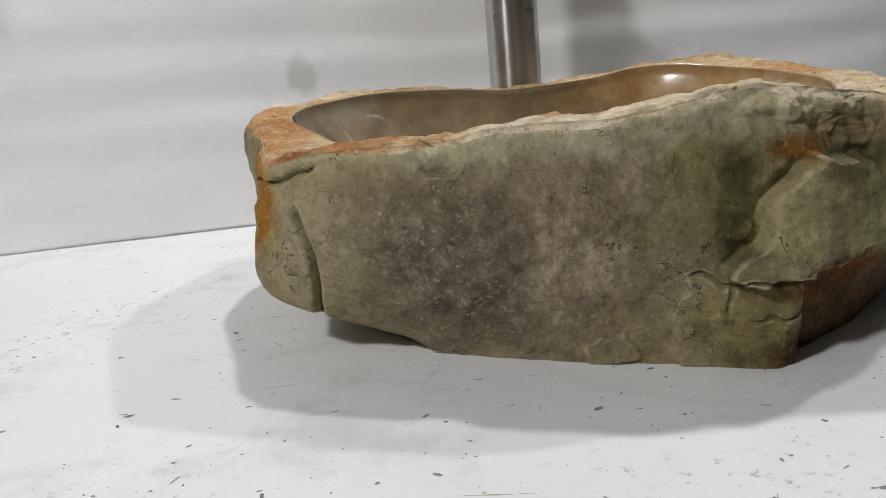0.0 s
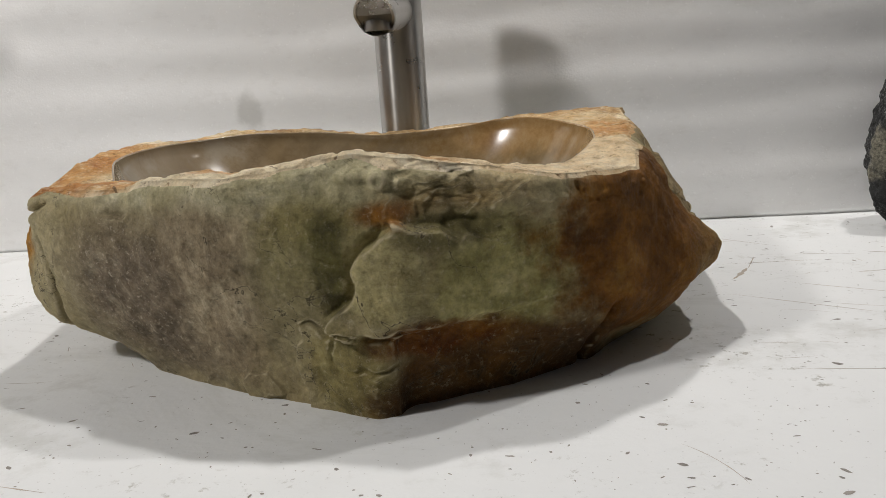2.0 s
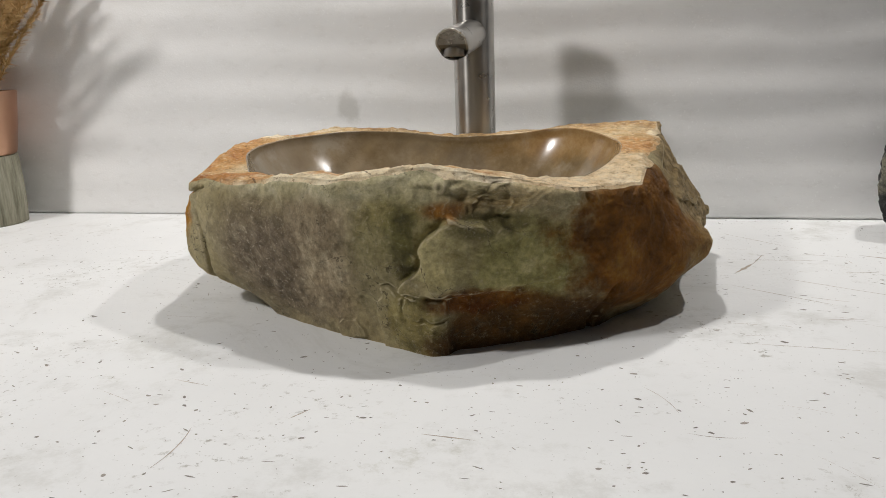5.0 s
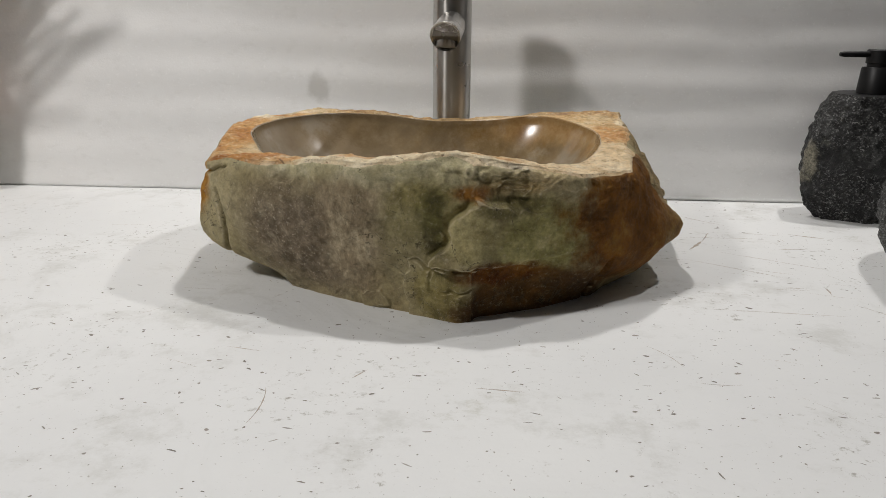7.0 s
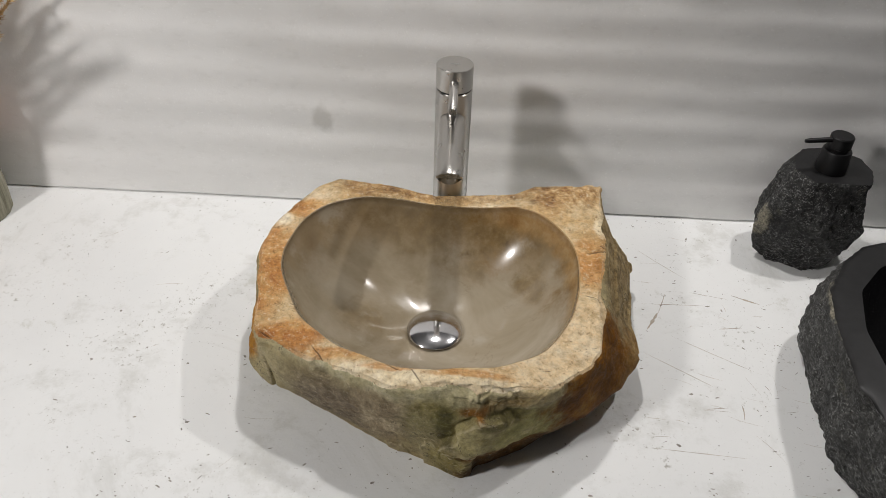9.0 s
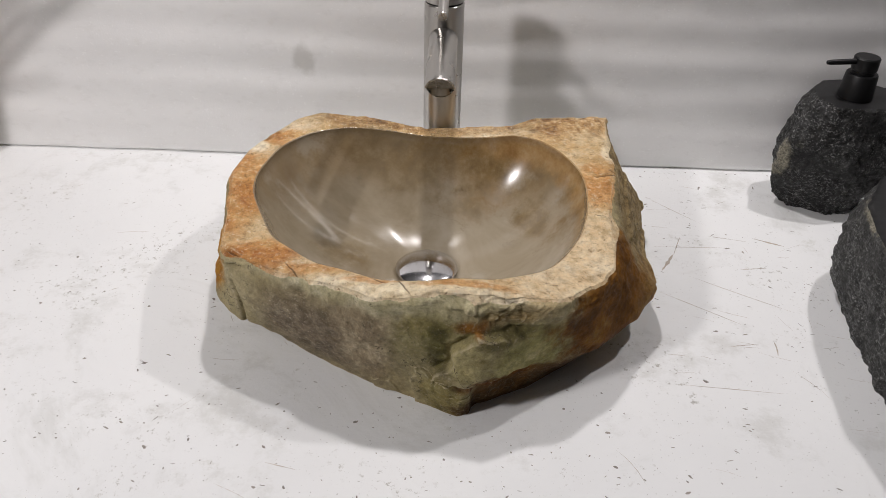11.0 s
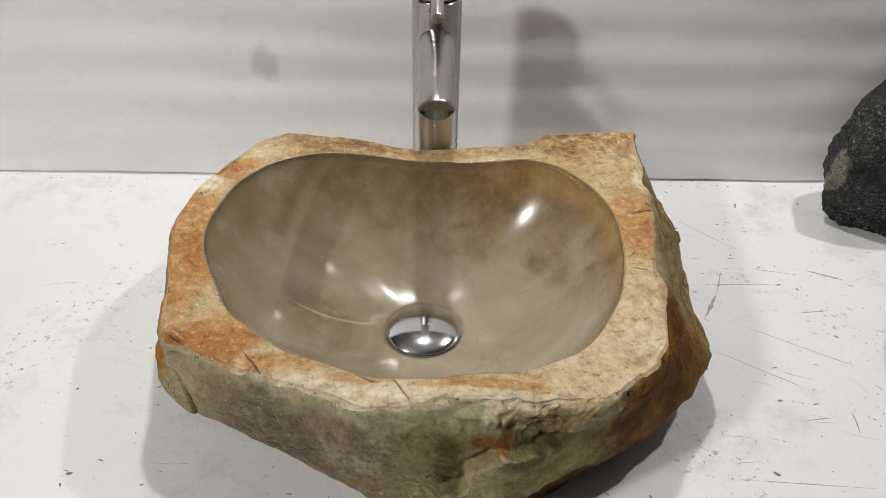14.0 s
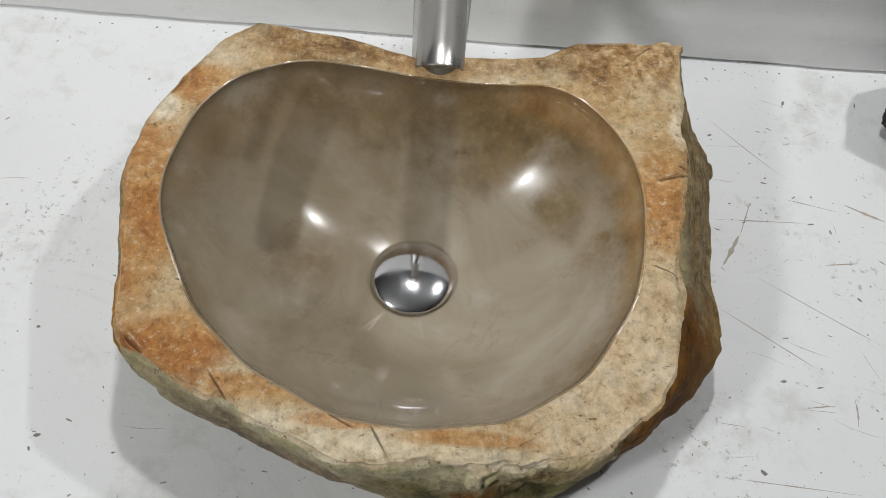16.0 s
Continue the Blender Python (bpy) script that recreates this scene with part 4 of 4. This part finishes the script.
# ---- black stone things ----
def rock_relief(seed, amp, reach=None):
    """Broken stone: cleaved facets where reach gives the lump's half sizes, then hollows and grit."""
    off = Vector((seed, seed * 2.3, seed * 0.7))
    rnd = random.Random(int(seed * 10))
    cuts = []
    for i in range(26 if reach else 0):
        az, el = rnd.uniform(-math.pi, math.pi), rnd.uniform(-0.55, 0.4)
        v = Vector((math.cos(az) * math.cos(el), math.sin(az) * math.cos(el), math.sin(el)))
        cuts.append((v, rnd.uniform(0.83, 0.93) * math.sqrt(sum((v[k] * reach[k]) ** 2 for k in range(3)))))

    def f(p, a, s):
        c = noise.voronoi(p * 24 + off)[0]
        facet = c[1] - c[0]
        d = amp * (0.30 * noise.noise(p * 16 + off) + 0.25 * noise.noise(p * 38 + off) + 0.12 * abs(noise.noise(p * 62 + off)) - 0.05)
        d += amp * (0.16 * min(facet, 0.5) + 0.10 * noise.noise(p * 120 + off) + 0.10 * noise.noise(p * 260 + off))
        pull = 0.0
        for v, h in cuts:
            e = v.x * p.x + v.y * p.y + v.z * (p.z - reach[2]) - h + 0.002 * noise.noise(p * 45 + off)
            if e > 0:
                pull = max(pull, e / max(0.45, v.x * math.cos(a) + v.y * math.sin(a)))
        d -= min(pull, 0.016) * sstep(1.0, 0.7, s)
        return d * sstep(1.0, 0.95, s) + amp * 0.15 * noise.noise(p * 120 + off)
    return f


def pump(parent, x, y, z):
    at = Matrix.Translation((x, y, z))
    p = part("pump_collar", lathe([(0, 0), (0.0195, 0), (0.0195, 0.004), (0.0175, 0.028), (0.0165, 0.0295), (0, 0.0295)], 48, at), M_BLACK, parent, "", True)
    part("pump_head", lathe([(0, 0.0295), (0.0125, 0.0295), (0.0125, 0.033), (0.0142, 0.034), (0.0142, 0.0475), (0.013, 0.049), (0, 0.049)], 48, at), M_BLACK, parent, "", True)
    m = at @ Matrix.Rotation(radians(10), 4, "Z") @ Matrix.Translation((-0.010, 0, 0.0435)) @ Matrix.Rotation(radians(-90), 4, "Y")
    part("nozzle", lathe([(0, 0), (0.0034, 0), (0.003, 0.034), (0.0022, 0.0385), (0, 0.039)], 24, m), M_BLACK, parent, "", True)


def stone_vessel(name, label, category, seed, place, with_pump):
    """A split basalt lump with a honed flat top."""
    ob = new(name, None)
    ob.location = place
    tagged(ob, label, category, group="black stone vessels")
    c = (0.0, 0.0)
    foot = [(-0.057, -0.018, 0), (-0.031, -0.034, 0), (0.002, -0.049, 0), (0.035, -0.043, 0), (0.058, -0.02, 0), (0.06, 0.02, 0), (0.03, 0.045, 0), (-0.03, 0.045, 0), (-0.058, 0.02, 0)]
    low = [(-0.076, 0.0, 0.045), (-0.071, -0.02, 0.03), (-0.035, -0.040, 0.035), (0.004, -0.057, 0.035), (0.045, -0.050, 0.04), (0.068, -0.02, 0.045), (0.07, 0.02, 0.045), (0.04, 0.05, 0.045), (-0.02, 0.052, 0.045), (-0.06, 0.035, 0.045)]
    mid = [(-0.074, 0.0, 0.10), (-0.066, -0.024, 0.098), (-0.035, -0.042, 0.10), (0.01, -0.052, 0.102), (0.05, -0.045, 0.10), (0.068, -0.015, 0.10), (0.068, 0.02, 0.10), (0.04, 0.05, 0.10), (0.0, 0.054, 0.10), (-0.05, 0.042, 0.10)]
    top = [(-0.036, 0.022, 0.147), (-0.0185, 0.041, 0.147), (0.013, 0.047, 0.147), (0.05, 0.0225, 0.147), (0.054, -0.006, 0.147), (0.044, -0.038, 0.146), (0.009, -0.039, 0.146), (-0.028, -0.0375, 0.146), (-0.044, -0.0105, 0.147)]
    count, rows = 320, 110
    out = skin_rings([foot, low, mid, top], c, count, rows, rock_relief(seed, 0.011, (0.076, 0.056, 0.078)))
    verts = [p for r in out for p in r]
    faces = grid_faces(rows, count)
    fm = [0] * len(faces)
    b = len(verts)
    verts.append(Vector((0, 0, 0.1475)))
    verts.append(Vector((0, 0, 0.0)))
    for k in range(count):
        faces.append((rows * count + k, rows * count + (k + 1) % count, b))
        fm.append(1)
        faces.append((b + 1, (k + 1) % count, k))
        fm.append(0)
    me = mesh_from("body", verts, faces, [M_BASALT, M_BASALT_RIM], fm)
    me.polygons.foreach_set("use_smooth", np.asarray(fm) == 0)
    part_mesh("body", me, ob)
    if with_pump:
        pump(ob, 0.0005, -0.006, 0.147)
    return ob


stone_vessel("soap_dispenser", "rough black stone soap dispenser with matt black pump", "soap dispenser", 4.0, (0.478, -0.070, 0), True)
stone_vessel("stone_tumbler", "rough black stone tumbler behind the dark basin", "tumbler", 9.0, (0.668, -0.075, 0), False)


def dark_basin():
    ob = new("dark_stone_basin", None)
    tagged(ob, "black basalt wash basin, rough outside, polished inside", "basin")
    c = (0.64, -0.42)
    rim = [(0.404, -0.335, 0.122), (0.415, -0.285, 0.123), (0.445, -0.240, 0.126), (0.480, -0.208, 0.127), (0.560, -0.190, 0.128), (0.70, -0.19, 0.128), (0.84, -0.26, 0.128), (0.89, -0.42, 0.128),
           (0.84, -0.58, 0.128), (0.70, -0.65, 0.128), (0.56, -0.64, 0.126), (0.45, -0.57, 0.124), (0.405, -0.480, 0.124), (0.394, -0.420, 0.124)]
    mid = [(0.407, -0.335, 0.065), (0.412, -0.265, 0.05), (0.440, -0.225, 0.065), (0.49, -0.195, 0.07), (0.56, -0.178, 0.075), (0.70, -0.178, 0.07), (0.85, -0.25, 0.07), (0.9, -0.42, 0.07),
           (0.85, -0.59, 0.07), (0.70, -0.66, 0.07), (0.56, -0.65, 0.07), (0.45, -0.58, 0.07), (0.410, -0.490, 0.07), (0.402, -0.420, 0.07)]
    foot = [(0.418, -0.335, 0), (0.43, -0.27, 0), (0.50, -0.22, 0), (0.60, -0.20, 0), (0.72, -0.22, 0), (0.83, -0.32, 0), (0.85, -0.45, 0), (0.78, -0.58, 0), (0.62, -0.62, 0), (0.47, -0.55, 0), (0.412, -0.43, 0)]
    bowl = [(0.428, -0.350, 0), (0.446, -0.289, 0), (0.483, -0.247, 0), (0.530, -0.224, 0), (0.64, -0.215, 0), (0.78, -0.26, 0), (0.84, -0.42, 0), (0.78, -0.57, 0), (0.64, -0.61, 0), (0.50, -0.57, 0), (0.437, -0.47, 0), (0.428, -0.41, 0)]
    count, rows = 520, 90
    out = skin_rings([foot, mid, rim], c, count, rows, rock_relief(2.0, 0.013))
    verts = [p for r in out for p in r]
    faces = grid_faces(rows, count)
    fm = [0] * len(faces)
    br, _ = polar(bowl, c, count, 6)
    base = len(verts) - count
    for j in range(1, 7):
        for k in range(count):
            a = -math.pi + 2 * math.pi * k / count
            o = out[-1][k]
            f = j / 6
            verts.append(Vector((o.x + (c[0] + br[k] * math.cos(a) - o.x) * f, o.y + (c[1] + br[k] * math.sin(a) - o.y) * f, o.z + (0.126 - o.z) * f + 0.001)))
    rf = grid_faces(6, count, base)
    faces += rf
    fm += [1] * len(rf)
    b = len(verts)
    verts.append(Vector((c[0], c[1], 0)))
    for k in range(count):
        faces.append((b, (k + 1) % count, k))
        fm.append(0)
    part_mesh("body", mesh_from("body", verts, faces, [M_BASALT_GREY, M_BASALT_RIM], fm), ob, "rough split basalt with a honed rim")
    edge = verts[b - count:b]
    bv = []
    for j in range(31):
        q = 1 - j / 31
        for e in edge:
            bv.append(Vector((c[0] + (e.x - c[0]) * q, c[1] + (e.y - c[1]) * q, 0.02 + (e.z - 0.02) * (1 - math.sqrt(max(0, 1 - (0.99 * q) ** 2.3))) / (1 - math.sqrt(1 - 0.99 ** 2.3)))))
    bf = grid_faces(30, count)
    bv.append(Vector((c[0], c[1], 0.02)))
    for k in range(count):
        bf.append((30 * count + k, 30 * count + (k + 1) % count, len(bv) - 1))
    part_mesh("bowl", mesh_from("bowl", bv, bf, [M_BASALT_BOWL]), ob, "glossy black polished bowl")


dark_basin()


# ---- dried grass in a copper pot on a log ----
def log_stand():
    count, rows = 160, 30
    rel = lambda p, a, s: 0.0016 * noise.noise((math.cos(a) * 5, math.sin(a) * 5, p.z * 6)) - 0.004 * math.exp(-((a + 1.75) / 0.035) ** 2) - 0.003 * math.exp(-((a + 0.75 - p.z) / 0.03) ** 2) * sstep(0.02, 0.06, p.z)
    ring = lambda r, z: [(r * math.cos(a), r * math.sin(a), z) for a in np.linspace(0, 6.0, 20)]
    out = skin_rings([ring(0.056, 0), ring(0.0575, 0.03), ring(0.057, 0.06), ring(0.0555, 0.09)], (0, 0), count, rows, rel)
    verts = [p for r in out for p in r]
    faces = grid_faces(rows, count)
    b = len(verts)
    verts += [Vector((0, 0, 0.0905)), Vector((0, 0, 0))]
    for k in range(count):
        faces.append((rows * count + k, rows * count + (k + 1) % count, b))
        faces.append((b + 1, (k + 1) % count, k))
    ob = new("log_stand", mesh_from("log_stand", verts, faces, [M_LOG]))
    ob.location = (-0.688, -0.066, 0)
    tagged(ob, "short grey-green weathered log used as a stand", "log")


def copper_pot():
    pot = new("copper_pot", None)
    pot.location = (-0.688, -0.066, 0.091)
    tagged(pot, "brushed copper pot standing on a short grey log", "pot")
    part("shell", lathe([(0, 0), (0.0530, 0), (0.0550, 0.003), (0.0605, 0.04), (0.0655, 0.080), (0.0652, 0.0825), (0.0636, 0.0825), (0.0630, 0.078), (0.061, 0.06), (0, 0.06)], 72), M_COPPER, pot, "", True)


def dried_grass():
    bunch = new("dried_grass", None)
    bunch.location = (-0.688, -0.066, 0.091)
    tagged(bunch, "bunch of feathery tan dried grass standing in a copper pot", "dried grass")
    rnd = random.Random(5)
    verts, faces = [], []

    def blade(p, d, length, width):
        d = d.normalized()
        side = d.cross(Vector((rnd.uniform(-1, 1), rnd.uniform(-1, 1), rnd.uniform(-1, 1)))).normalized() * width
        up = d.cross(side).normalized() * width * 0.5
        i = len(verts)
        verts.extend([p - side, p + side, p + up, p + d * length])
        faces.extend([(i, i + 1, i + 3), (i + 1, i + 2, i + 3), (i + 2, i, i + 3)])

    for s in range(72):
        verts, faces = [], []
        az, lean = rnd.uniform(0, 2 * math.pi), rnd.uniform(0.05, 0.62)
        ln = rnd.uniform(0.15, 0.30)
        if s % 4 == 0:
            az, lean, ln = rnd.uniform(-0.7, 0.5), rnd.uniform(0.5, 1.1), rnd.uniform(0.17, 0.25)
        p = Vector((rnd.uniform(-0.03, 0.03), rnd.uniform(-0.03, 0.03), 0.06))
        d = Vector((math.cos(az) * lean, math.sin(az) * lean * 0.8, 1)).normalized()
        if (d * ln + p).y > 0.05:
            d.y *= 0.2
        steps = 26
        for j in range(steps):
            f = j / steps
            q = p + d * ln / steps
            d = (d + Vector((math.cos(az), math.sin(az) * 0.5, -0.35)) * 0.018 * f + Vector((rnd.gauss(0, 0.02), rnd.gauss(0, 0.02), 0))).normalized()
            blade(p, q - p, (q - p).length * 1.2, 0.0011)
            if f > 0.12:
                for _ in range(int(15 + 17 * math.sin(min(1, f) * 3.0))):
                    v = (d * rnd.uniform(0.5, 1.3) + Vector((rnd.gauss(0, 0.6), rnd.gauss(0, 0.6), rnd.gauss(0, 0.45)))).normalized()
                    blade(p + (q - p) * rnd.random(), v, rnd.uniform(0.006, 0.018) * (1.1 - 0.5 * f), rnd.uniform(0.0004, 0.0010))
            p = q
        part_mesh("plume", mesh_from("plume", verts, faces, [M_GRASS], None, False), bunch)


log_stand()
copper_pot()
dried_grass()


# ---- chips and scratches on the tabletop ----
def chips():
    rnd = random.Random(11)
    verts, faces = [], []
    for i in range(7600):
        x, y = rnd.uniform(-0.85, 0.85), rnd.uniform(-0.735, -0.012)
        dense = 0.10 + 1.1 * max(0, noise.noise((x * 5, y * 5, 2.0))) ** 1.3 + 0.3 * max(0, noise.noise((x * 17, y * 17, 6.0))) + (0.35 if y < -0.45 else 0) + (0.18 if x > 0.2 else 0)
        if rnd.random() > dense:
            continue
        size = min(0.0024, 0.0002 + rnd.expovariate(1 / 0.00030))
        n = rnd.randint(5, 8)
        ax, el = rnd.uniform(0, math.pi), rnd.uniform(1.0, 1.8)
        b = len(verts)
        for k in range(n):
            a = 2 * math.pi * k / n
            r = size * rnd.uniform(0.55, 1.15)
            u, v = r * math.cos(a) * el, r * math.sin(a) / el ** 0.4
            verts.append((x + u * math.cos(ax) - v * math.sin(ax), y + u * math.sin(ax) + v * math.cos(ax), 0.00008))
        verts.append((x, y, 0.00035))
        for k in range(n):
            faces.append((b + k, b + (k + 1) % n, b + n))
    spots = ((-0.238, -0.511), (-0.139, -0.506), (-0.138, -0.547), (-0.126, -0.558), (-0.108, -0.557), (-0.218, -0.565), (-0.114, -0.546), (-0.061, -0.598), (0.007, -0.557), (-0.023, -0.586),
             (-0.154, -0.609), (-0.204, -0.501), (-0.269, -0.482), (0.153, -0.476), (0.214, -0.520), (0.155, -0.596), (0.194, -0.598), (0.154, -0.586), (0.133, -0.595), (0.064, -0.546), (0.154, -0.513),
             (0.209, -0.536), (0.190, -0.550), (-0.272, -0.412), (-0.242, -0.465), (-0.238, -0.452), (-0.267, -0.485), (-0.027, -0.455), (-0.066, -0.475), (-0.123, -0.485), (0.304, -0.085), (0.237, -0.352),
             (0.282, -0.336), (0.281, -0.442), (0.281, -0.466), (0.361, -0.259), (0.154, -0.429), (0.278, -0.468), (0.063, -0.547), (0.003, -0.558), (-0.492, -0.075), (-0.330, -0.409), (0.302, -0.085))
    for x, y in spots:
        size, n, ax = rnd.uniform(0.0008, 0.0020), rnd.randint(6, 9), rnd.gauss(-0.3, 0.6)
        b = len(verts)
        for k in range(n):
            a = 2 * math.pi * k / n
            u, v = size * 1.5 * math.cos(a) * rnd.uniform(0.6, 1.1), size * 0.75 * math.sin(a) * rnd.uniform(0.5, 1.2)
            verts.append((x + u * math.cos(ax) - v * math.sin(ax), y + u * math.sin(ax) + v * math.cos(ax), 0.00008))
        verts.append((x, y, 0.00035))
        for k in range(n):
            faces.append((b + k, b + (k + 1) % n, b + n))
    # pairs of nail holes along the wall's foot, and slivers
    marks = [(-0.444 + 0.055 * (i // 2) + 0.012 * (i % 2), -0.0075 + rnd.uniform(-0.001, 0.001), 0.0013, 0.0011, 0.0) for i in range(34)]
    for i in range(430):
        x, y = rnd.uniform(-0.5, 0.62), rnd.uniform(-0.73, -0.03)
        if rnd.random() < (0.9 if x > 0.19 or y < -0.5 else 0.28):
            marks.append((x, y, rnd.uniform(0.0012, 0.0042), rnd.uniform(0.0003, 0.0008), rnd.gauss(-0.2, 0.6)))
    for x, y, long, wide, ax in marks:
        b = len(verts)
        for k in range(7):
            a = 2 * math.pi * k / 7
            u, v = long * math.cos(a) * rnd.uniform(0.7, 1.1), wide * math.sin(a) * rnd.uniform(0.5, 1.3)
            verts.append((x + u * math.cos(ax) - v * math.sin(ax), y + u * math.sin(ax) + v * math.cos(ax), 0.00008))
        verts.append((x, y, 0.0002))
        for k in range(7):
            faces.append((b + k, b + (k + 1) % 7, b + 7))
    ob = new("paint_chips", mesh_from("paint_chips", verts, faces, [M_CHIP]))
    tagged(ob, "small dark chips scattered on the white tabletop", "chips", kind="stuff")
    verts, faces = [], []
    marks = ((0.229, -0.268, -0.596, 0.0, 0.088, 0.0007), (0.246, -0.238, 0.98, 0.1, 0.036, 0.0024), (0.266, -0.208, 1.183, 0.0, 0.040, 0.0006), (0.265, -0.236, -0.571, 0.05, 0.113, 0.0005),
             (0.366, -0.161, -0.484, 0.1, 0.036, 0.0016), (0.334, -0.228, 0.127, 0.0, 0.031, 0.0008), (0.336, -0.345, -1.45, -0.4, 0.022, 0.0009), (0.216, -0.413, -0.075, 0.0, 0.097, 0.0004),
             (0.238, -0.188, 0.026, 0.0, 0.081, 0.0005), (0.292, -0.358, 0.197, -0.1, 0.025, 0.0006), (0.251, -0.066, -0.857, 0.1, 0.090, 0.0004), (0.310, -0.160, -0.213, 0.0, 0.047, 0.0005),
             (-0.091, -0.577, -1.25, -0.5, 0.046, 0.0006), (-0.139, -0.521, -0.232, 0.0, 0.029, 0.0004), (-0.040, -0.567, 1.047, 0.0, 0.016, 0.0006), (0.036, -0.572, -0.097, 0.0, 0.030, 0.0006))
    for i in range(76):
        if i < 40:
            x, y = rnd.uniform(0.2, 0.4), rnd.uniform(-0.42, -0.04)
        else:
            x, y = rnd.uniform(-0.5, 0.5), rnd.uniform(-0.58, -0.1)
        a, bend, ln = rnd.gauss(-0.2, 0.7), rnd.gauss(0, 0.25), rnd.uniform(0.006, 0.045)
        w = rnd.uniform(0.00010, 0.0003)
        if i < len(marks):
            x, y, a, bend, ln, w = marks[i]
        b = len(verts)
        for j in range(9):
            f = j / 8
            th = a + bend * f
            x, y = x + ln / 8 * math.cos(th), y + ln / 8 * math.sin(th)
            ww = w * math.sin(math.pi * (0.05 + 0.9 * f)) * rnd.uniform(0.4, 1.2)
            verts.append((x - ww * math.sin(th), y + ww * math.cos(th), 0.00006))
            verts.append((x + ww * math.sin(th), y - ww * math.cos(th), 0.00006))
        for j in range(8):
            faces.append((b + 2 * j, b + 2 * j + 1, b + 2 * j + 3, b + 2 * j + 2))
    ob = new("scratches", mesh_from("scratches", verts, faces, [M_SCRATCH]))
    tagged(ob, "thin brown scratches in the white tabletop paint", "scratches", kind="stuff")


chips()
